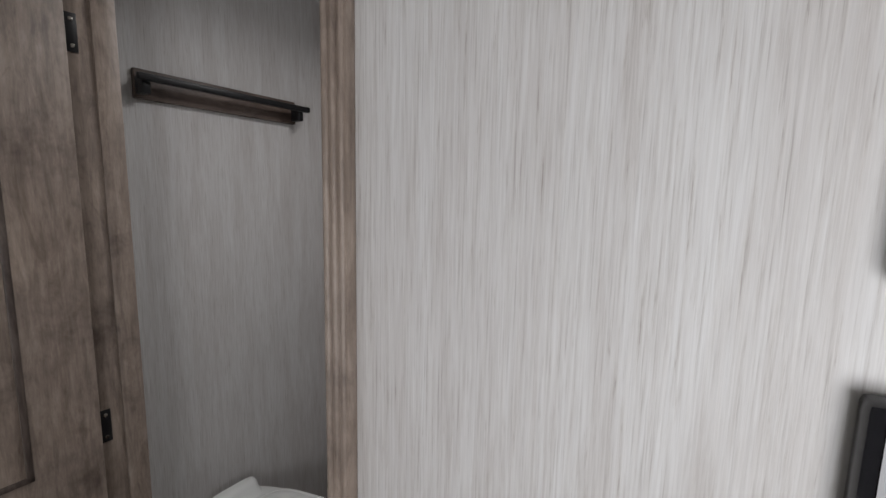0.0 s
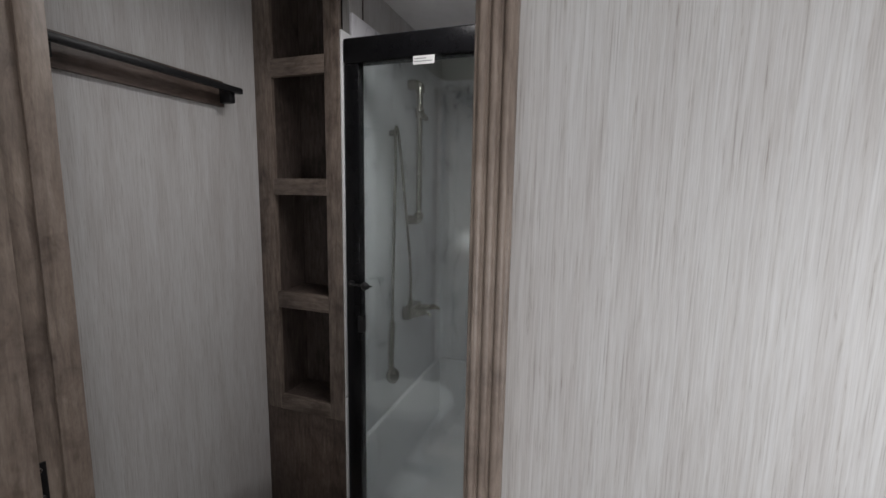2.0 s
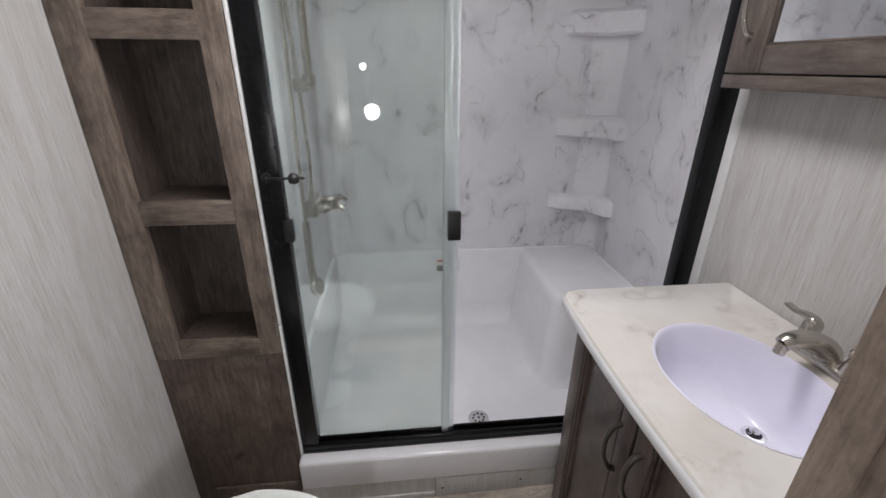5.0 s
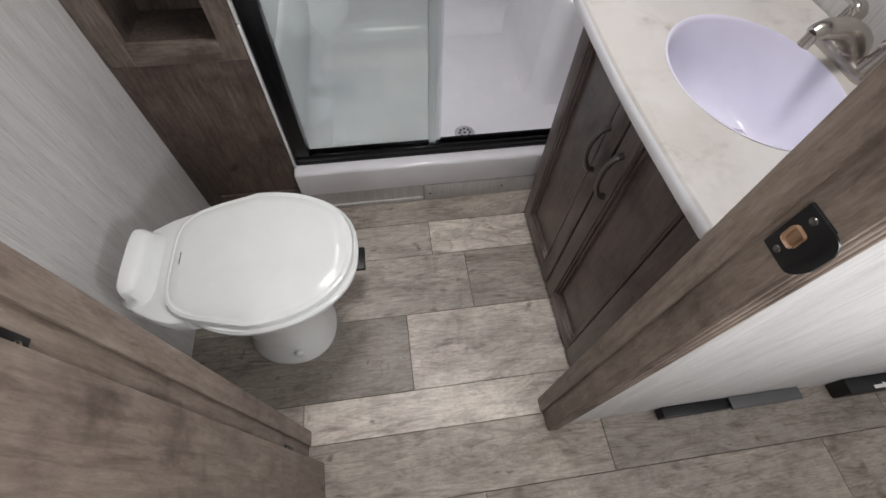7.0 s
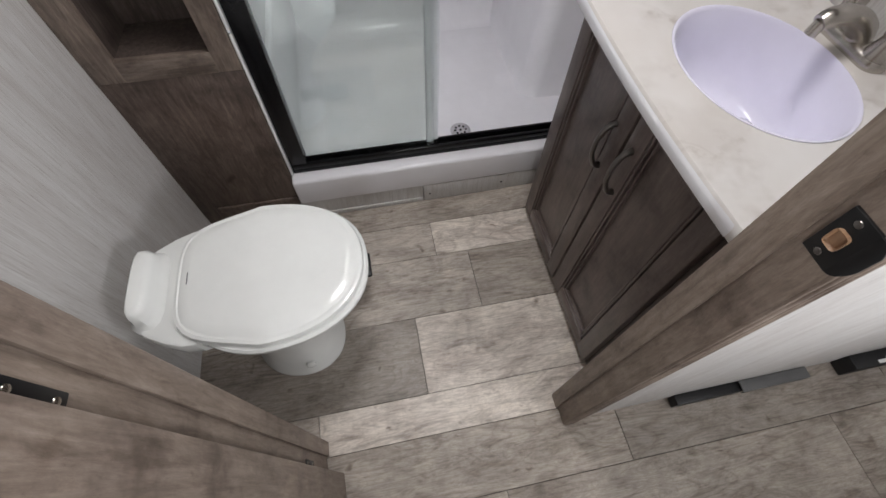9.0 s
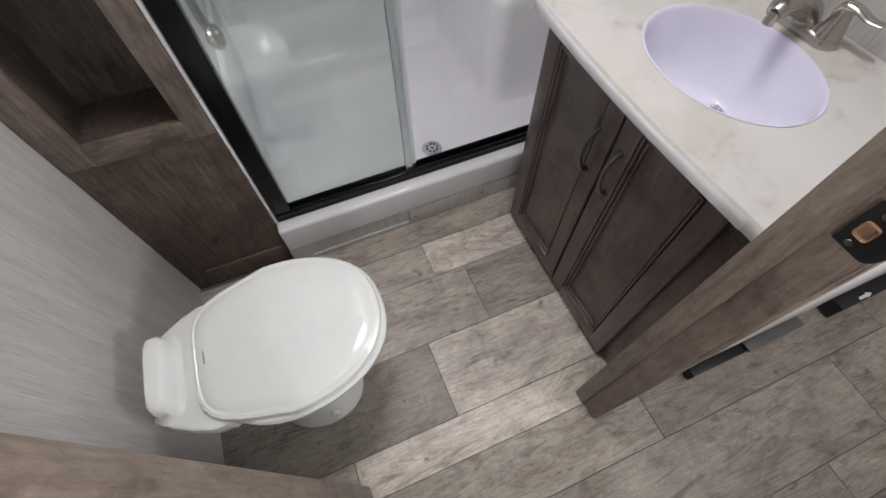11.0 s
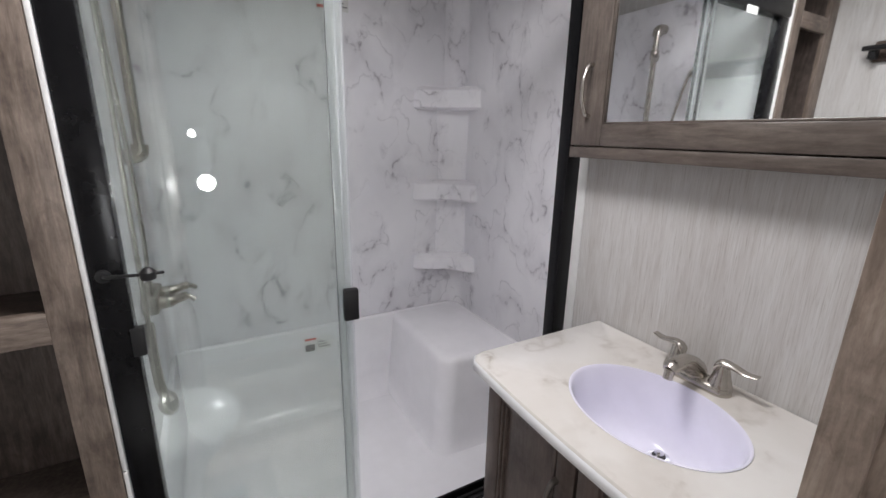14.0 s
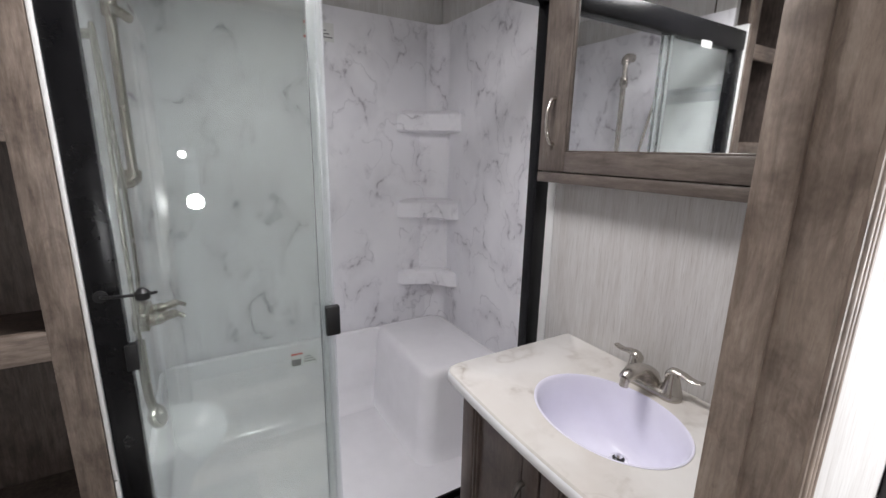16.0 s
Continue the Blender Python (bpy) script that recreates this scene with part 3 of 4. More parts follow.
def surround():
    s = thing("shower_surround", (0.94, 1.9, PAN_Z), "white marble-look shower wall panels with grey veins", "shower wall")
    z0, z1 = PAN_Z - 0.002, 2.06
    part("back_panel", box(SX0 + 0.002, SX1 - 0.002, SY1, SY1 + 0.01, z0, z1, bevel=0.002), M_MARBLE, s)
    part("side_panel", box(SX0 - 0.012, SX0, 0.985, SY1 + 0.008, z0, z1, bevel=0.002), M_MARBLE, s)
    part("side_panel", box(SX1, SX1 + 0.01, 0.985, SY1 + 0.008, z0, z1, bevel=0.002), M_MARBLE, s)
    # moulded corner shelves with a raised front
    def ring(zz, g, f=1.0):
        return [(SX1 + 0.0005, SY1 + 0.0005, zz), (SX1 - 0.255 * f + g, SY1 + 0.0005, zz), (SX1 - 0.24 * f + g, SY1 - 0.026 * f + g * 0.5, zz), (SX1 - 0.17 * f + g, SY1 - 0.06 * f + g, zz), (SX1 - 0.09 * f + g, SY1 - 0.095 * f + g, zz), (SX1 - 0.03 * f, SY1 - 0.19 * f + g, zz), (SX1 + 0.0005, SY1 - 0.205 * f + g, zz)]
    for z, h in ((1.53, 0.11), (1.085, 0.105), (0.715, 0.09)):
        bm = bmesh.new()
        loft(bm, [ring(z, 0.02), ring(z + 0.004, 0.006), ring(z + 0.011, 0.0), ring(z + h * 0.8, 0.004), ring(z + h * 0.92, 0.02), ring(z + h, 0.06)])
        part("corner_shelf", bm, M_MARBLE, s)
    bm = bmesh.new()
    loft(bm, [ring(0.76, 0.0, 0.5), ring(1.2, 0.0, 0.44), ring(1.60, 0.0, 0.5)])
    part("corner_column", bm, M_MARBLE, s)
    # concave moulded corners between the panels
    for cx, w in ((SX0, 1), (SX1, -1)):
        r, prof = 0.085, [(cx - w * 0.001, SY1 + 0.001)]
        for k in range(11):
            a = radians(90 * k / 10)
            prof.append((cx + w * (r - r * math.sin(a)) + w * 0.0008, SY1 - r + r * math.cos(a) - 0.0008))
        bm = bmesh.new()
        loft(bm, [[(x, y, z) for x, y in prof] for z in (z0 + 0.004, z1 - 0.004)])
        part("corner_fillet", bm, M_MARBLE, s)
    part("flange", box(SX0 - 0.01, SX0 - 0.002, 0.921, 0.985, 0.72, 1.985, bevel=0.002), M_TRIM, s)
    part("flange", box(WR - 0.006, WR + 0.012, 0.9555, 0.984, COUNTER_Z - 0.3, 1.985, bevel=0.002), M_TRIM, s)


surround()
structure("trim_east", box(WR - 0.005, WR - 0.0005, 0.893, 0.9275, COUNTER_Z - 0.1, 1.957, bevel=0.001), M_TRIM, "narrow white corner strip beside the shower door")
structure("trim", box(SX0 - 0.01, SX0 - 0.002, 0.921, 0.972, 0.205, 0.717, bevel=0.002), M_TRIM, "narrow white trim strip beside the shower door")


def shower_door():
    d = thing("shower_door", (0.86, FRAME_Y, 0.205), "black-framed sliding glass shower door, half open", "shower door")
    x0, x1, y0, y1, z0, z1 = SX0 - 0.001, WR - 0.002, 0.928, 0.972, 0.205, 1.957
    part("stile", box(x0, x0 + 0.054, y0, y1, z0 + 0.04, z1 - 0.08, bevel=0.003), M_BLACK, d)
    part("stile", box(x1 - 0.054, x1, y0, y1, z0 + 0.04, z1 - 0.08, bevel=0.003), M_BLACK, d)
    part("top_rail", box(x0, x1, y0 - 0.006, y1 + 0.006, z1 - 0.08, z1, bevel=0.008, seg=3), M_BLACK, d)
    bm = bmesh.new()
    bx(bm, x0, x1, y0, y1, z0, z0 + 0.018, bevel=0.003)
    bx(bm, x0, x1, y0, y0 + 0.012, z0 + 0.016, z0 + 0.04, bevel=0.003)
    bx(bm, x0, x1, y1 - 0.01, y1, z0 + 0.016, z0 + 0.04, bevel=0.003)
    part("bottom_track", bm, M_BLACK, d)
    for y, a, b in ((0.9455, x0 + 0.048, 0.733), (0.9605, x0 + 0.05, 0.752)):
        g = part("glass_panel", box(a, b, y, y + 0.005, z0 + 0.022, z1 - 0.07), M_GLASS, d, "pale green-tinted glass panel", smooth=False)
        g.visible_shadow = False
        e = part("edge_profile", box(b - 0.018, b + 0.006, y - 0.003, y + 0.008, z0 + 0.02, z1 - 0.075, bevel=0.002), M_CLEAR, g, "clear plastic edge profile")
        e.visible_shadow = False
    part("latch", box(0.726, 0.762, 0.924, 0.9445, 0.959, 1.04, bevel=0.003), M_BLACKP, d, "black pull latch")
    part("bumper", box(x0 + 0.046, x0 + 0.069, 0.922, 0.944, 0.97, 1.03, bevel=0.003), M_BLACKP, d, "black rubber bumper")
    k = part("hook_arm", tube(bmesh.new(), bend([(x0 + 0.022, 0.925, 1.143), (x0 + 0.03, 0.908, 1.146), (x0 + 0.055, 0.893, 1.149), (x0 + 0.095, 0.889, 1.149), (x0 + 0.122, 0.889, 1.15)]), 0.0032), M_BLACKP, d)
    part("base_button", disc(bmesh.new(), (x0 + 0.022, 0.929, 1.143), (0, -1, 0), [(0.013, 0), (0.013, 0.004), (0.008, 0.007)], 18), M_BLACKP, k)
    part("knob", disc(bmesh.new(), (x0 + 0.096, 0.889, 1.136), (0, 0, 1), [(0.006, 0), (0.013, 0.004), (0.014, 0.018), (0.006, 0.026)], 16), M_BLACKP, k)
    s = part("paper_tag", box(0.503, 0.573, y0 - 0.0085, y0 - 0.0065, 1.855, 1.88), M_PAPER, d, "small white label with grey print")
    for i in range(2):
        part("print_line", box(0.508, 0.566 - 0.02 * i, y0 - 0.0092, y0 - 0.0084, 1.863 + 0.008 * i, 1.865 + 0.008 * i), M_INK, s)


shower_door()


def shower_fittings():
    y = 1.47
    x = SX0
    v = thing("shower_valve", (x, y, 0.9), "brushed nickel two-handle shower valve on the wall", "shower valve")
    part("body", box(x, x + 0.045, y - 0.075, y + 0.075, 0.875, 0.935, bevel=0.01, seg=3), M_NICKEL, v)
    for s in (-1, 1):
        part("handle", tube(bmesh.new(), bend([(x + 0.04, y + s * 0.05, 0.905), (x + 0.075, y + s * 0.05, 0.908), (x + 0.115, y + s * 0.055, 0.918), (x + 0.14, y + s * 0.06, 0.905)], 5), [0.019] * 6 + [0.014] * 5 + [0.008] * 5, 12), M_NICKEL, v)
    part("outlet", tube(bmesh.new(), [(x + 0.022, y - 0.02, 0.93), (x + 0.022, y - 0.02, 0.965)], 0.011, 12), M_NICKEL, v)
    b = thing("slide_bar", (x, y, 1.33), "brushed nickel shower slide bar with hand shower", "shower bar")
    part("bar", tube(bmesh.new(), [(x + 0.052, y, 1.345), (x + 0.052, y, 1.93)], 0.0135, 14), M_NICKEL, b)
    for z in (1.335, 1.935):
        part("bracket", tube(bmesh.new(), bend([(x, y, z), (x + 0.03, y, z), (x + 0.05, y, z + (0.012 if z < 1.5 else -0.012)), (x + 0.052, y, z + (0.035 if z < 1.5 else -0.035))]), 0.022, 14), M_NICKEL, b)
    hs = part("slider", disc(bmesh.new(), (x + 0.052, y, 1.79), (0, 0, 1), [(0.018, 0), (0.02, 0.006), (0.02, 0.04), (0.017, 0.046)], 18), M_NICKEL, b)
    part("slider_knob", tube(bmesh.new(), bend([(x + 0.055, y - 0.01, 1.81), (x + 0.075, y - 0.03, 1.80), (x + 0.1, y - 0.045, 1.78)]), 0.013, 12), M_NICKEL, hs)
    h = thing("hand_shower", (x, 1.2, 0.7), "brushed nickel hand shower hanging on its hose", "hand shower")
    part("wall_hook", tube(bmesh.new(), [(x, 1.275, 1.70), (x + 0.03, 1.275, 1.705)], 0.012, 12), M_NICKEL, h)
    hose = bend([(x + 0.022, y - 0.02, 0.965), (x + 0.03, 1.43, 1.1), (x + 0.035, 1.37, 1.35), (x + 0.033, 1.31, 1.62), (x + 0.032, 1.288, 1.70), (x + 0.032, 1.275, 1.722), (x + 0.032, 1.262, 1.70), (x + 0.034, 1.255, 1.5), (x + 0.034, 1.24, 1.2), (x + 0.036, 1.225, 0.9)], 10)
    part("hose", tube(bmesh.new(), hose, 0.0065, 10), M_NICKEL, h, "ribbed silver metal hose")
    part("handle", tube(bmesh.new(), bend([(x + 0.036, 1.227, 0.92), (x + 0.037, 1.215, 0.82), (x + 0.043, 1.2, 0.74), (x + 0.06, 1.188, 0.705)]), 0.0125, 12), M_NICKEL, h)
    hd = part("spray_head", disc(bmesh.new(), (x + 0.055, 1.19, 0.70), (1, -0.35, 0.3), [(0.015, -0.02), (0.03, -0.008), (0.034, 0.004), (0.03, 0.01)], 22), M_NICKEL, h)
    part("spray_face", disc(bmesh.new(), Vector((x + 0.055, 1.19, 0.70)) + Vector((1, -0.35, 0.3)).normalized() * 0.01, (1, -0.35, 0.3), [(0.026, 0), (0.024, 0.002)], 20), M_DARKN, hd)


shower_fittings()


def sticker(x0, z0, w, h, y, qr):
    s = single("safety_sticker", box(x0, x0 + w, y - 0.0012, y - 0.0002, z0, z0 + h), M_PAPER, (x0, y, z0), "small white sticker with red and grey print", "sticker", smooth=False)
    part("heading", box(x0 + 0.004, x0 + w * 0.45, y - 0.0022, y - 0.0012, z0 + h * 0.8, z0 + h * 0.93), M_RED, s, smooth=False)
    for k in range(3):
        part("print_line", box(x0 + w * 0.5, x0 + w * (0.95 - 0.1 * k), y - 0.0022, y - 0.0012, z0 + h * (0.2 + 0.18 * k), z0 + h * (0.26 + 0.18 * k)), M_INK, s, smooth=False)
    part("printed_block", box(x0 + 0.005, x0 + w * 0.38, y - 0.0022, y - 0.0012, z0 + 0.004, z0 + h * (0.5 if qr else 0.2)), M_INK if qr else M_RED, s, smooth=False)


sticker(0.93, 1.908, 0.14, 0.078, SY1, False)
sticker(0.785, 0.378, 0.13, 0.075, SY1 - 0.022, True)


# ---- cubby tower ----
def tower():
    t = thing("cubby_shelf_tower", (0.07, TOWER_Y, 0.0), "tall narrow grey-brown wood cubby shelf tower", "shelf")
    x0, x1, y0, y1 = WL + 0.001, SX0 - 0.011, TOWER_Y, TOWER_Y + 0.16
    a, b = -0.034, 0.184
    part("stile", box(x0, a, y0, y0 + 0.018, 0.6255, CEIL - 0.002, bevel=0.0015), M_TOWER_STILE, t)
    part("stile", box(b, x1, y0, y0 + 0.018, 0.6255, CEIL - 0.002, bevel=0.0015), M_TOWER_STILE, t)
    part("lower_panel", box(x0, x1, y0 + 0.0015, y0 + 0.017, 0.0, 0.6245, bevel=0.001), M_TOWER_Z, t)
    part("kick_rail", box(a - 0.01, x1, y0 - 0.006, y0 + 0.017, 0.075, 0.1, bevel=0.002), M_TOWER_Z, t)
    for z0, z1 in ((0.625, 0.681), (1.029, 1.09), (1.447, 1.505), (1.853, 1.913)):
        part("rail", box(a - 0.0005, b + 0.0005, y0 - 0.001, y0 + 0.018, z0, z1, bevel=0.0015), M_TOWER_RAIL, t)
        # Same wood as the face; recess shade is put into the darker colour.
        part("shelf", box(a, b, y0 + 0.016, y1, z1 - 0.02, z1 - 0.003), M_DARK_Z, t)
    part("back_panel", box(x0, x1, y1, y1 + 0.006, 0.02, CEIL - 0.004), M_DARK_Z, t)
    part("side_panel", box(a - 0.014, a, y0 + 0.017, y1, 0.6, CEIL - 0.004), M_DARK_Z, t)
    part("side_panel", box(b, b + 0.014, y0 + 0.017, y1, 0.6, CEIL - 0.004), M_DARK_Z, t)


tower()


def towel_rail():
    y0, y1, z = 0.25, 0.781, 1.783
    t = thing("towel_rail", (WL, 0.5, z), "dark brown wooden towel rail with black bar on the wall", "towel rail")
    part("back_board", box(WL, WL + 0.018, y0, y1 - 0.02, z - 0.057, z + 0.022, bevel=0.002), M_TOWER_Y, t)
    part("rail_bar", box(WL + 0.06, WL + 0.078, y0 - 0.012, y1, z - 0.017, z + 0.001, bevel=0.003), M_BLACKP, t, "square black bar")
    for y in (y0 + 0.012, y1 - 0.028):
        part("bracket", box(WL + 0.0175, WL + 0.061, y - 0.011, y + 0.011, z - 0.048, z, bevel=0.003), M_BLACKP, t)


towel_rail()


# ---- toilet ----
def egg(cx, cy, back, front, half, z, n=56, power=2.3, square=0.0):
    pts = []
    for k in range(n):
        a = 2 * math.pi * k / n
        c, s = math.cos(a), math.sin(a)
        q = power + square * max(0, -c) ** 0.5
        r = (abs(c) ** q + abs(s) ** q) ** (-1 / q)
        px = r * c * (front if c > 0 else back)
        taper = 1 - (0.10 + 0.07 * square) * max(0, -c) - 0.02 * c
        pts.append((cx + px, cy + r * s * half * taper, z))
    return pts


def toilet():
    cx, cy = 0.235, 0.42
    t = thing("toilet", (0.2, cy, 0), "white ceramic low-profile toilet with closed lid", "toilet")
    bm = bmesh.new()
    loft(bm, [egg(0.215, cy, 0.135, 0.13, 0.125, 0.001), egg(0.215, cy, 0.135, 0.13, 0.125, 0.02), egg(0.215, cy, 0.115, 0.115, 0.108, 0.05), egg(0.215, cy, 0.115, 0.115, 0.105, 0.2),
              egg(0.22, cy, 0.15, 0.15, 0.125, 0.3), egg(cx, cy, 0.21, 0.21, 0.165, 0.385), egg(cx, cy, 0.215, 0.225, 0.176, 0.42), egg(cx, cy, 0.21, 0.222, 0.172, 0.43)])
    part("bowl", bm, M_CERAMIC, t)
    bm = bmesh.new()
    loft(bm, [egg(cx, cy, 0.175, 0.238, 0.187, 0.431), egg(cx, cy, 0.18, 0.243, 0.191, 0.437), egg(cx, cy, 0.18, 0.243, 0.191, 0.447), egg(cx, cy, 0.175, 0.238, 0.186, 0.453)])
    part("seat", bm, M_PLASTIC, t)
    bm = bmesh.new()
    loft(bm, [egg(cx, cy, 0.182, 0.232, 0.180, 0.4535, power=2.25, square=2.6), egg(cx, cy, 0.186, 0.235, 0.183, 0.459, power=2.25, square=2.6), egg(cx, cy, 0.183, 0.232, 0.180, 0.468, power=2.25, square=2.6),
              egg(cx, cy, 0.177, 0.225, 0.173, 0.4705, power=2.25, square=2.6), egg(cx, cy, 0.174, 0.221, 0.169, 0.4692, power=2.25, square=2.6), egg(cx, cy, 0.171, 0.217, 0.165, 0.4705, power=2.25, square=2.6), egg(cx, cy, 0.165, 0.21, 0.158, 0.4735, power=2.25, square=2.6), egg(cx, cy, 0.15, 0.19, 0.142, 0.4755, power=2.25, square=2.6), egg(cx, cy, 0.08, 0.1, 0.07, 0.478, power=2.25, square=2.6)])
    lid = part("lid", bm, M_PLASTIC, t, "glossy white closed lid")
    part("embossed_mark", box(0.078, 0.0798, cy - 0.012, cy + 0.018, 0.4745, 0.4762), M_INK, lid, "tiny grey printed mark")
    bm = bmesh.new()
    def back(z, g):
        half = ((-0.036 + g, 0.082), (-0.032 + g, 0.095), (-0.01, 0.112), (0.03, 0.135), (0.07, 0.15), (0.1, 0.15))
        return [(x, cy - (h - g), z) for x, h in half] + [(x, cy + (h - g), z) for x, h in reversed(half)]
    loft(bm, [back(0.33, 0.05), back(0.37, 0.02), back(0.405, 0.003), back(0.44, 0.0), back(0.449, 0.004), back(0.453, 0.012)])
    part("rear_deck", bm, M_CERAMIC, t)
    bm = bmesh.new()

    def hump(z, g):
        half = ((-0.036 + g * 0.5, 0.05), (-0.034 + g * 0.5, 0.072), (-0.022, 0.087), (-0.002 - g, 0.087), (0.011 - g, 0.074), (0.015 - g * 1.2, 0.05))
        return [(x, cy - (h - g), z) for x, h in half] + [(x, cy + (h - g), z) for x, h in reversed(half)]
    loft(bm, [hump(0.448, -0.014), hump(0.458, -0.005), hump(0.472, 0.0), hump(0.49, 0.003), hump(0.498, 0.008), hump(0.502, 0.016)])
    part("rear_housing", bm, M_CERAMIC, t)
    part("bolt_cap", disc(bmesh.new(), (0.245, cy - 0.109, 0.06), (0.1, -1, 0.15), [(0.014, 0), (0.014, 0.008), (0.008, 0.012)], 16), M_PLASTIC, t)
    pd = bmesh.new()
    bx(pd, 0.36, 0.466, cy + 0.085, cy + 0.165, 0.17, 0.186, bevel=0.005)
    bx(pd, 0.28, 0.37, cy + 0.09, cy + 0.13, 0.15, 0.178, bevel=0.004)
    part("flush_pedal", pd, M_BLACKP, t, "black foot pedal")


toilet()


# ---- vanity ----
def handle_arch(p0, p1, out, r=0.0055):
    """An arched pull between two points, bowed out along a vector."""
    p0, p1, out = Vector(p0), Vector(p1), Vector(out)
    pts = [p0, p0 + out * 0.55 + (p1 - p0) * 0.06, p0 + out + (p1 - p0) * 0.3, p0 + out * 1.06 + (p1 - p0) * 0.5, p0 + out + (p1 - p0) * 0.7, p0 + out * 0.55 + (p1 - p0) * 0.94, p1]
    c = bend(pts, 6)
    k = len(c) - 1
    return tube(bmesh.new(), c, [r * (1.25 - 0.45 * math.sin(math.pi * i / k)) for i in range(k + 1)], 10)


def panel_door(d, x, y0, y1, z0, z1, mat, mat2):
    """Face towards -x: stiles, rails, stepped moulding and a recessed panel."""
    w = 0.052
    body = part("door", box(x + 0.003, x + 0.0095, y0 + w - 0.004, y1 - w + 0.004, z0 + w - 0.004, z1 - w + 0.004), mat, d)
    for a, b in ((y0, y0 + w), (y1 - w, y1)):
        part("stile", box(x - 0.012, x + 0.009, a, b, z0, z1, bevel=0.0025), mat, body)
    for a, b in ((z0, z0 + w), (z1 - w, z1)):
        part("rail", box(x - 0.0115, x + 0.009, y0 + w, y1 - w, a, b, bevel=0.0025), mat2, body)
    bm = bmesh.new()
    for k in range(2):
        g = w + 0.004 + k * 0.0095
        for a, b, c, e in ((y0 + g, y0 + g + 0.006, z0 + g, z1 - g), (y1 - g - 0.006, y1 - g, z0 + g, z1 - g), (y0 + g, y1 - g, z0 + g, z0 + g + 0.006), (y0 + g, y1 - g, z1 - g - 0.006, z1 - g)):
            bx(bm, x - 0.0105 + 0.0045 * k, x + 0.004, a, b, c, e, bevel=0.0012)
    part("moulding", bm, mat, body)
    return body


def vanity():
    x = 1.08
    v = thing("vanity_cabinet", (1.28, 0.43, 0), "dark grey-brown two-door bathroom vanity cabinet", "vanity")
    for a, b in ((0.096, 0.112), (0.774, 0.79)):
        part("side_panel", box(x + 0.014, WR - 0.002, a, b, 0.0, COUNTER_Z - 0.0305, bevel=0.0015), M_VANITY, v)
    part("bottom_panel", box(x + 0.014, WR - 0.002, 0.113, 0.773, 0.05, 0.066), M_VANITY, v)
    part("face_frame", box(x + 0.001, x + 0.0135, 0.096, 0.79, 0.0, COUNTER_Z - 0.031, bevel=0.0015), M_VANITY, v)
    for y0, y1, hy in ((0.459, 0.768, 0.503), (0.165, 0.451, 0.42)):
        d = panel_door(v, x - 0.009, y0, y1, 0.03, COUNTER_Z - 0.045, M_VANITY, M_VANITY_Y)
        part("handle", handle_arch((x - 0.020, hy + 0.004, 0.688), (x - 0.020, hy - 0.004, 0.562), (-0.03, 0, 0), 0.0068), M_DARKN, d, "dark nickel arched pull")


vanity()


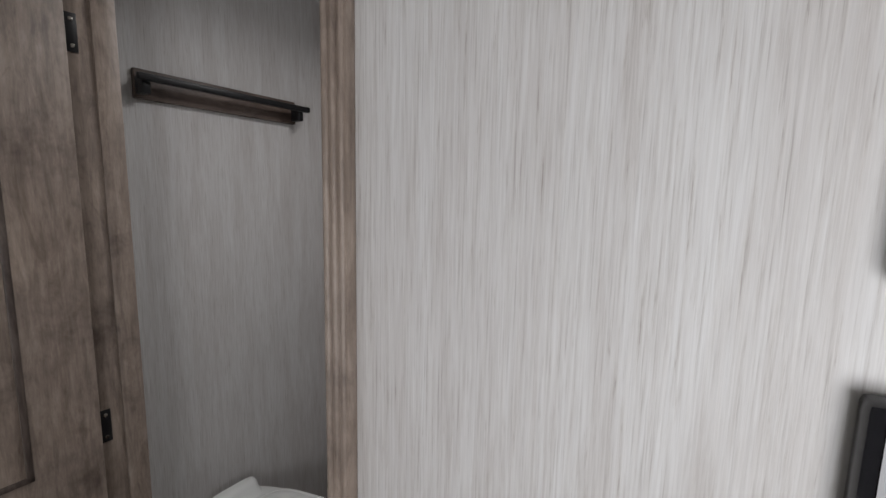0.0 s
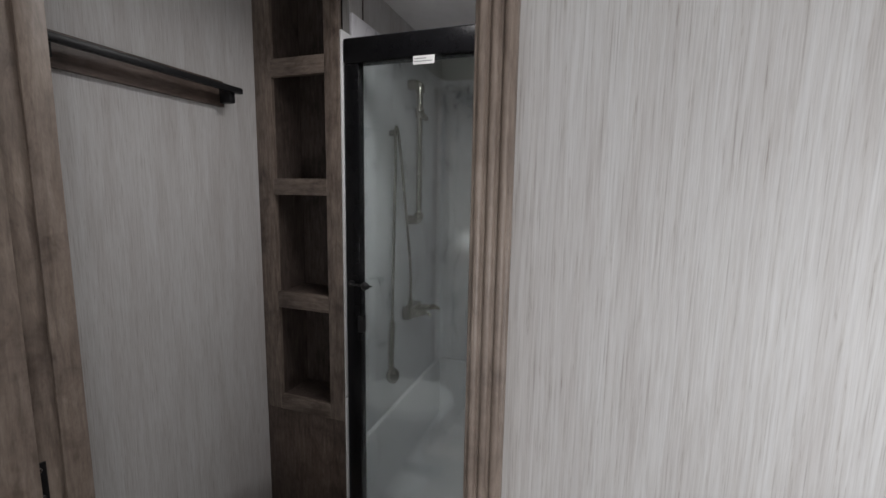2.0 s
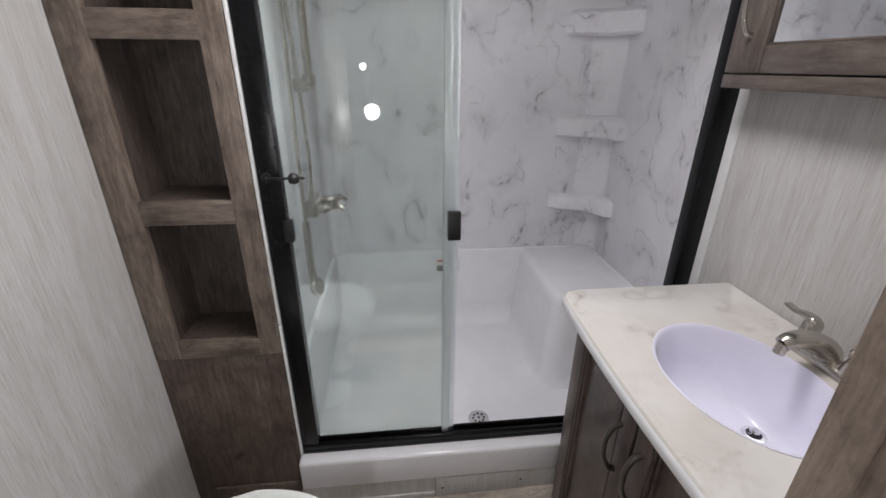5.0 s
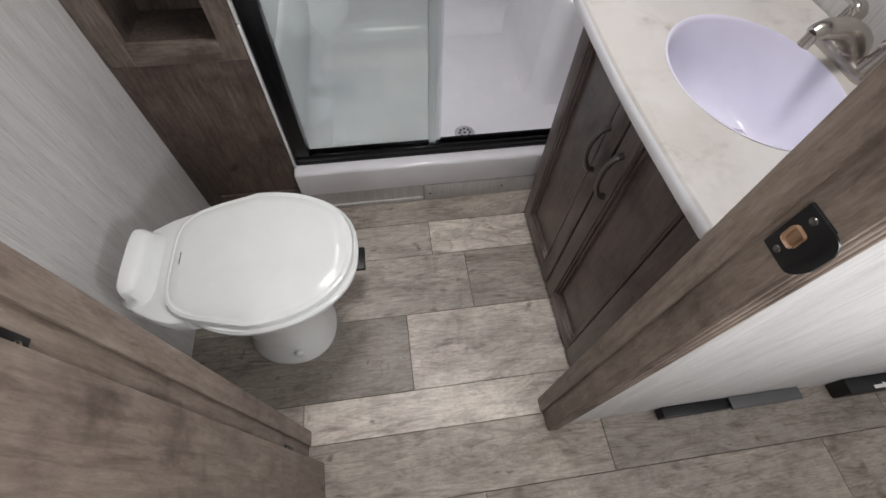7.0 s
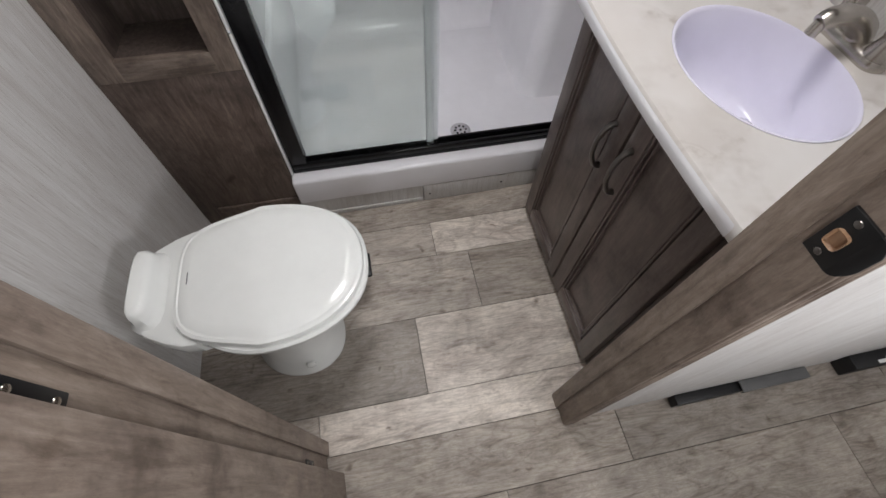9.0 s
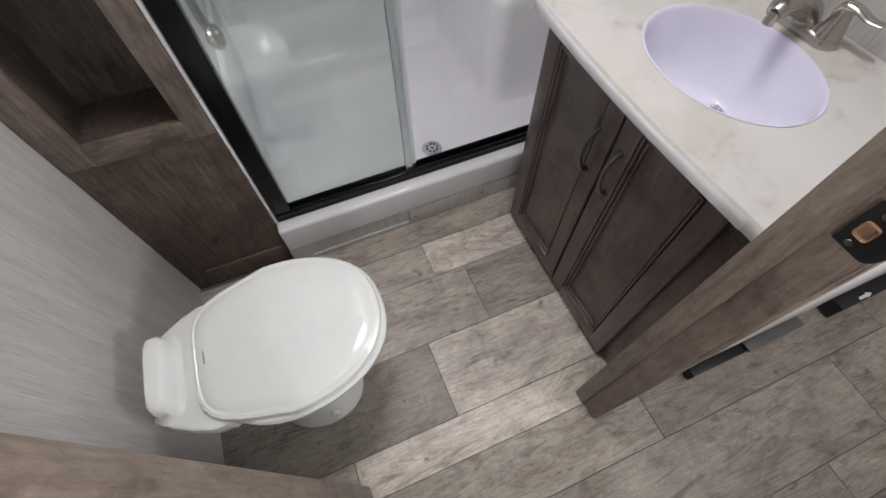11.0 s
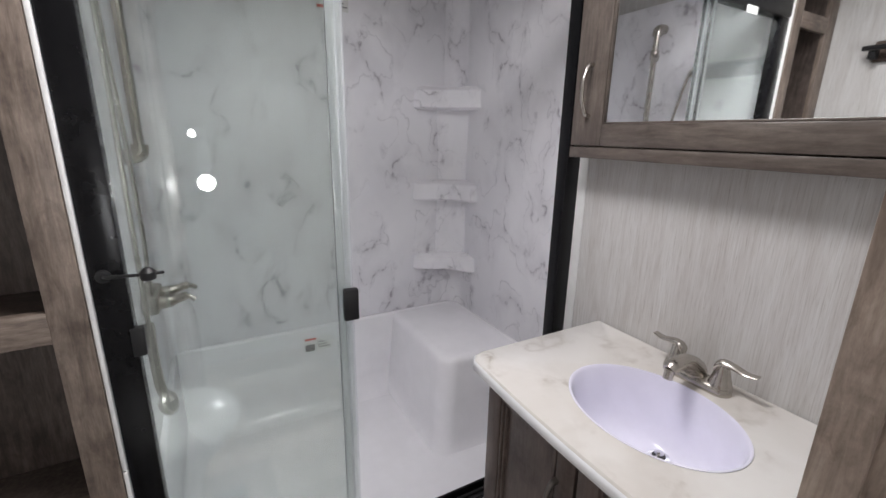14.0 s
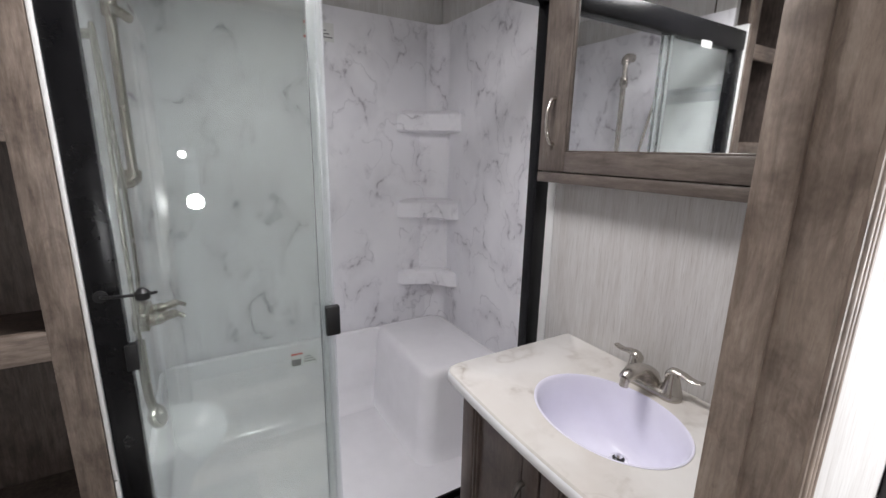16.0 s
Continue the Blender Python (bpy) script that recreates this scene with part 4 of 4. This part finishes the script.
def countertop():
    x0, x1, y0, y1, r = 1.0, WR - 0.001, 0.092, 0.792, 0.045
    outline = [Vector((x1, y0)), Vector((x1, y1))]
    for k in range(9):
        a = radians(90 + 90 * k / 8)
        outline.append(Vector((x0 + r + r * math.cos(a), y1 - r + r * math.sin(a))))
    for k in range(1, 13):
        u = k / 13
        outline.append(Vector((x0 - 0.012 * math.sin(math.pi * u), y1 - r + (y0 - y1 + r) * u)))
    outline.append(Vector((x0, y0)))
    cx, cy, a, b = 1.225, 0.425, 0.142, 0.182
    n = 96
    angles = sorted({round(2 * math.pi * k / n, 5) for k in range(n)} | {round(math.atan2(p.y - cy, p.x - cx) % (2 * math.pi), 5) for p in outline[:2] + outline[-1:]})

    def edge(t):
        d = Vector((math.cos(t), math.sin(t)))
        best = None
        for p, q in zip(outline, outline[1:] + outline[:1]):
            e = q - p
            den = d.x * e.y - d.y * e.x
            if abs(den) < 1e-9:
                continue
            w = Vector((p.x - cx, p.y - cy))
            s = (w.x * e.y - w.y * e.x) / den
            u = (w.x * d.y - w.y * d.x) / den
            if s > 0 and -1e-4 <= u <= 1 + 1e-4 and (best is None or s < best):
                best = s
        return Vector((cx + d.x * best, cy + d.y * best))
    z1, z0 = COUNTER_Z, COUNTER_Z - 0.03
    inner = [(cx + a * math.cos(t), cy + b * math.sin(t)) for t in angles]
    outer = [edge(t) for t in angles]

    top = thing("countertop", (1.24, 0.43, z0), "cream marble-look countertop with rounded white edge", "countertop")
    bm = bmesh.new()
    loft(bm, [[(x, y, z1 - 0.012) for x, y in inner], [(x, y, z1 - 0.003) for x, y in inner], [(cx + (x - cx) * 1.02, cy + (y - cy) * 1.02, z1) for x, y in inner],
              [(*(Vector((cx, cy)) + (p - Vector((cx, cy))) * 0.978), z1) for p in outer], [(*(Vector((cx, cy)) + (p - Vector((cx, cy))) * 0.993), z1 - 0.004) for p in outer],
              [(*p, z1 - 0.012) for p in outer], [(*p, z0 + 0.008) for p in outer], [(*(Vector((cx, cy)) + (p - Vector((cx, cy))) * 0.99), z0) for p in outer],
              [(cx + (x - cx) * 1.02, cy + (y - cy) * 1.02, z0) for x, y in inner]], False, False)
    part("slab", bm, M_COUNTER, top)
    band = bmesh.new()
    c2 = Vector((cx, cy))
    front = [p for p in outer if p.x < x1 - 0.02 and p.y > y0 + 0.01]
    k = max(range(len(front)), key=lambda i: (front[i] - front[i - 1]).length)
    front = front[k:] + front[:k]
    grow = lambda p, d: p + (p - c2).normalized() * d
    rows = [[(*grow(p, d), z) for p in front] for d, z in ((-0.003, z1 - 0.0035), (0.0012, z1 - 0.008), (0.0022, z1 - 0.014), (0.0022, z0 + 0.006), (0.0, z0 + 0.001), (-0.004, z0 - 0.0005))]
    vs = [[band.verts.new(q) for q in r] for r in rows]
    for r0, r1 in zip(vs, vs[1:]):
        for i in range(len(front) - 1):
            band.faces.new((r0[i], r0[i + 1], r1[i + 1], r1[i]))
    part("edge_band", band, M_EDGE, top, "rounded white front edge")
    s = thing("sink_basin", (cx, cy, z0), "lavender-white oval sink basin set flush in the countertop", "sink")
    prof = [(1.012, 0.0004), (1.01, 0.001), (1.0, 0.0012), (0.988, -0.0005), (0.972, -0.007), (0.955, -0.03), (0.91, -0.08), (0.82, -0.122), (0.67, -0.15), (0.46, -0.164), (0.26, -0.17), (0.14, -0.172)]
    bm = bmesh.new()
    loft(bm, [[(cx + 0.105 * (1 - f) + a * f * math.cos(t), cy + 0.02 * (1 - f) + b * f * math.sin(t), z1 + h) for t in (2 * math.pi * k / 64 for k in range(64))] for f, h in prof], False, True)
    part("bowl", bm, M_SINK, s)
    dx, dy, dz = cx + 0.09, cy + 0.017, z1 - 0.1715
    dr = part("drain", disc(bmesh.new(), (dx, dy, dz), (0, 0, 1), [(0.023, 0), (0.023, 0.002), (0.016, 0.0035)], 24), M_CHROME, s, "chrome pop-up drain")
    part("drain_well", disc(bmesh.new(), (dx, dy, dz + 0.0032), (0, 0, 1), [(0.015, 0), (0.015, 0.001)], 18), M_BLACKP, dr)
    part("stopper", disc(bmesh.new(), (dx, dy, dz + 0.004), (0, 0, 1), [(0.009, 0), (0.01, 0.006), (0.006, 0.011)], 16), M_CHROME, dr)
    part("overflow_slot", box(dx - 0.013, dx + 0.013, dy - 0.0025, dy + 0.0025, dz + 0.004, dz + 0.0058), M_CHROME, dr)


countertop()


def faucet():
    x, y, z = 1.414, 0.445, COUNTER_Z
    f = thing("faucet", (x, y, z), "brushed nickel two-handle centerset faucet", "faucet")
    bm = bmesh.new()
    ring = lambda zz, g: [(x + (0.026 - g) * math.cos(t) , y + math.copysign(0.052, math.sin(t)) * (1 if abs(math.sin(t)) > 1e-6 else 0) + (0.026 - g) * math.sin(t), zz) for t in (2 * math.pi * (k + 0.5) / 32 for k in range(32))]
    loft(bm, [ring(z, 0), ring(z + 0.012, 0), ring(z + 0.018, 0.004), ring(z + 0.02, 0.008)])
    part("base", bm, M_NICKEL, f)
    sp = part("spout", tube(bmesh.new(), bend([(x, y, z + 0.015), (x - 0.012, y, z + 0.038), (x - 0.055, y, z + 0.062), (x - 0.095, y, z + 0.064), (x - 0.112, y, z + 0.056)], 6), [0.024 - 0.0004 * i for i in range(25)], 14), M_NICKEL, f)
    part("aerator", tube(bmesh.new(), [(x - 0.108, y, z + 0.058), (x - 0.113, y, z + 0.036)], 0.0105, 14), M_NICKEL, sp)
    for s in (-1, 1):
        hy = y + s * 0.052
        b = part("handle_base", disc(bmesh.new(), (x, hy, z + 0.018), (0, 0, 1), [(0.025, 0), (0.0235, 0.004), (0.0225, 0.008), (0.0165, 0.03), (0.014, 0.044), (0.011, 0.05)], 22), M_NICKEL, f)
        bm = bmesh.new()
        pts = bend([(x, hy - s * 0.014, z + 0.058), (x, hy - s * 0.004, z + 0.069), (x + 0.002, hy + s * 0.018, z + 0.071), (x + 0.004, hy + s * 0.043, z + 0.066), (x + 0.006, hy + s * 0.066, z + 0.069)], 4)
        rings = []
        for i, p in enumerate(pts):
            u = i / (len(pts) - 1)
            wd, th = 0.0145 - 0.004 * u, 0.011 * (1 - u) ** 1.5 + 0.0032
            rings.append([(p.x + wd * math.cos(t), p.y, p.z + th * math.sin(t)) for t in (2 * math.pi * k / 12 for k in range(12))])
        loft(bm, rings)
        part("lever", bm, M_NICKEL, b)


faucet()


def medicine_cabinet():
    x0, x1, y0, y1, z0, z1 = 1.405, WR - 0.002, 0.13, 0.888, 1.362, 2.06
    c = thing("mirror_cabinet", (1.44, 0.5, z0), "grey-brown wall cabinet with a mirrored door", "mirror cabinet")
    part("body", box(x0, x1, y0, y1, z0, z1, bevel=0.002), M_CAB, c)
    bm = bmesh.new()
    bx(bm, x0 - 0.016, x0 + 0.004, y0, y1 + 0.001, z0 - 0.005, z0 + 0.025, bevel=0.002)
    part("bottom_moulding", bm, M_CAB_Y, c)
    d = part("door", box(x0 - 0.006, x0 - 0.001, y0 + 0.04, y1 - 0.06, z0 + 0.07, z1 - 0.05), M_CAB, c)
    a, b, p, q = y0 + 0.052, y1 - 0.108, z0 + 0.084, z1 - 0.064
    part("stile", box(x0 - 0.02, x0 - 0.0008, b, y1 - 0.004, z0 + 0.028, z1 - 0.004, bevel=0.003), M_CAB, d)
    part("stile", box(x0 - 0.02, x0 - 0.0008, y0 + 0.004, a, z0 + 0.028, z1 - 0.004, bevel=0.003), M_CAB, d)
    part("rail", box(x0 - 0.0195, x0 - 0.0008, a, b, z0 + 0.028, p, bevel=0.003), M_CAB_Y, d)
    part("rail", box(x0 - 0.0195, x0 - 0.0008, a, b, q, z1 - 0.004, bevel=0.003), M_CAB_Y, d)
    part("mirror_glass", box(x0 - 0.0115, x0 - 0.0065, a + 0.001, b - 0.001, p + 0.001, q - 0.001), M_MIRROR, d, "clear mirror pane", smooth=False)
    trim = bmesh.new()
    for c0, c1, c2, c3 in ((a, a + 0.005, p, q), (b - 0.005, b, p, q), (a + 0.005, b - 0.005, p, p + 0.005), (a + 0.005, b - 0.005, q - 0.005, q)):
        bx(trim, x0 - 0.0165, x0 - 0.011, c0, c1, c2, c3, bevel=0.0015)
    part("moulding", trim, M_CAB, d)
    part("handle", handle_arch((x0 - 0.019, y1 - 0.058, 1.597), (x0 - 0.019, y1 - 0.062, 1.466), (-0.03, 0, 0)), M_NICKEL, d, "brushed nickel arched pull")


medicine_cabinet()

# ---- lamps and corridor things ----
def ceiling_lamp(x, y, r):
    l = thing("ceiling_light", (x, y, CEIL - 0.03), "round white flush ceiling light, unseen, at an assumed place", "ceiling light", "ceiling lights")
    part("housing", disc(bmesh.new(), (x, y, CEIL - 0.001), (0, 0, -1), [(r + 0.015, 0), (r + 0.015, 0.01), (r + 0.004, 0.026), (r, 0.028)], 32), M_TRIM, l)
    part("diffuser", disc(bmesh.new(), (x, y, CEIL - 0.029), (0, 0, -1), [(r, 0), (r * 0.9, 0.003), (0.01, 0.004)], 32), M_LENS, l)


ceiling_lamp(*LAMP, 0.2)
for px, py in PUCKS:
    pk = thing("puck_light", (px, py, CEIL - 0.015), "small round recessed ceiling puck light", "ceiling light", "corridor puck lights")
    part("ring", disc(bmesh.new(), (px, py, CEIL - 0.0005), (0, 0, -1), [(0.06, 0), (0.06, 0.006), (0.047, 0.012)], 24), M_TRIM, pk)
    part("diffuser", disc(bmesh.new(), (px, py, CEIL - 0.0125), (0, 0, -1), [(0.046, 0), (0.03, 0.002)], 24), M_LENS, pk)


def torch_stand_in():
    """Fixed stand-in for the walker's hand-held light and phone LED, on an added bracket."""
    x, y, z = TORCH
    w = thing("torch_stand_in", (x, SOUTH, z), "fixed stand-in for a hand-held light and phone LED, on an added white bracket", "wall lamp")
    part("back_plate", box(x - 0.035, x + 0.03, SOUTH, SOUTH + 0.012, z - 0.05, z + 0.29, bevel=0.004), M_TRIM, w)
    for name, dx, dz, r in (("lamp_head", 0.0, 0.0, 0.043), ("pilot_head", -0.04, 0.255, 0.018)):
        h = part(name, disc(bmesh.new(), (x + dx, y - 0.028, z + dz), (0, 1, 0), [(r * 0.7, 0), (r + 0.006, 0.012), (r + 0.006, 0.04), (r, 0.042)], 24), M_TRIM, w)
        part("arm", tube(bmesh.new(), [(x + dx * 0.6, SOUTH + 0.01, z + dz), (x + dx, y - 0.026, z + dz)], 0.007, 12), M_TRIM, h)
        part("lamp_glass", disc(bmesh.new(), (x + dx, y + 0.0145, z + dz), (0, 1, 0), [(r, 0), (r * 0.92, 0.004), (0.004, 0.007)], 24), M_BRIGHT, h, "glowing white lamp glass")


torch_stand_in()


def floor_box():
    y = DOOR_Y0 + 0.008
    f = thing("floor_sweep_inlet", (1.5, y - 0.02, 0), "black floor-level inlet with a raised grey flap", "inlet")
    part("body", box(1.285, 1.50, y - 0.03, y - 0.0005, 0.0, 0.045, bevel=0.003), M_BLACKP, f)
    part("flap", box(1.49, 1.715, y - 0.034, y - 0.001, 0.05, 0.056, bevel=0.002), M_GREYP, f, "grey flap standing open")
    part("flap_front", box(1.5, 1.71, y - 0.0345, y - 0.0315, 0.028, 0.05, bevel=0.001), M_GREYP, f)
    part("tray", box(1.5, 1.71, y - 0.02, y - 0.001, 0.0, 0.008, bevel=0.001), M_BLACKP, f)
    part("screw", disc(bmesh.new(), (1.475, y - 0.0302, 0.03), (0, -1, 0), [(0.006, 0), (0.004, 0.002)], 12), M_CHROME, f)
    b = thing("black_floor_trim", (2.2, y - 0.02, 0), "low black plastic box along the wall with white arrow", "trim box")
    part("body", box(1.85, 2.6, y - 0.045, y - 0.0005, 0.0, 0.075, bevel=0.006), M_BLACKP, b)
    arrow = bmesh.new()
    bx(arrow, 1.93, 1.965, y - 0.04, y - 0.03, 0.0746, 0.0756)
    loft(arrow, [[(1.962, y - 0.046 + 0.002, z), (1.985, y - 0.035, z), (1.962, y - 0.024, z)] for z in (0.0747, 0.0757)])
    part("arrow_mark", arrow, M_PAPER, b, "white printed arrow")


floor_box()
tv = thing("television", (1.76, DOOR_Y0, 0.9), "glossy black flat television on the streaked wall", "television")
part("bezel", box(1.329, 2.2, -0.006, DOOR_Y0 + 0.0085, 0.9, 1.398, bevel=0.004), M_SCREEN, tv)
part("screen", box(1.336, 2.185, -0.0075, -0.0055, 0.925, 1.391), M_SCREEN, tv, "dark glossy screen")
hb = single("wall_handset", box(1.333, 1.375, -0.006, DOOR_Y0 + 0.009, 1.45, 1.505, bevel=0.008, seg=4), M_DARKN, (1.31, 0, 1.452), "dark grey rounded handset on the wall", "handset")

# ---- floor planks ----
def planks():
    floor = bpy.data.objects["floor"]
    rnd = random.Random(4)
    tones = [(1.13, 1.092, 1.04), (0.64, 0.603, 0.562), (0.51, 0.477, 0.446), (0.78, 0.742, 0.698)]
    rows = [
        (0.78, 0.905, [(-0.3, 1), (1.3, 3)]),
        (0.637, 0.78, [(-0.3, 3), (0.691, 0), (1.3, 1)]),
        (0.414, 0.637, [(-0.3, 1), (0.2, 3), (0.805, 1), (1.4, 3)]),
        (0.167, 0.414, [(-0.5, 2), (0.574, 0), (1.25, 1)]),
        (0.05, 0.167, [(-0.6, 3), (0.245, 0), (1.3, 1)]),
        (-0.127, 0.05, [(-1.29, 1), (-0.4, 1), (1.115, 2), (2.0, 1)]),
        (-0.36, -0.127, [(-1.29, 3), (0.1, 1), (0.74, 1), (1.75, 1), (2.5, 3)]),
        (-0.47, -0.36, [(-1.29, 1), (-0.4, 3), (0.6, 1), (1.5, 3), (2.3, 1)]),
    ]
    y = -0.47
    while y > SOUTH:
        h = 0.12 if rnd.random() < 0.5 else 0.235
        x, row = WEST + 0.01, []
        while x < EAST - 0.2:
            row.append((x, rnd.randrange(4)))
            x += rnd.uniform(0.6, 1.1)
        rows.append((max(y - h, SOUTH), y, row))
        y -= h
    for y0, y1, row in rows:
        for i, (x, tone) in enumerate(row):
            xe = row[i + 1][0] if i + 1 < len(row) else (EAST if y1 < 0.1 else WR)
            bm = bmesh.new()
            bx(bm, x + 0.0008, xe - 0.0008, y0 + 0.0008, y1 - 0.0008, -0.004, 0.0, bevel=0.0009, seg=1)
            ob = part("plank", bm, M_PLANK, floor, smooth=False)
            g = rnd.uniform(0.95, 1.05)
            ob.color = (*(c * g for c in tones[tone]), 1)


planks()
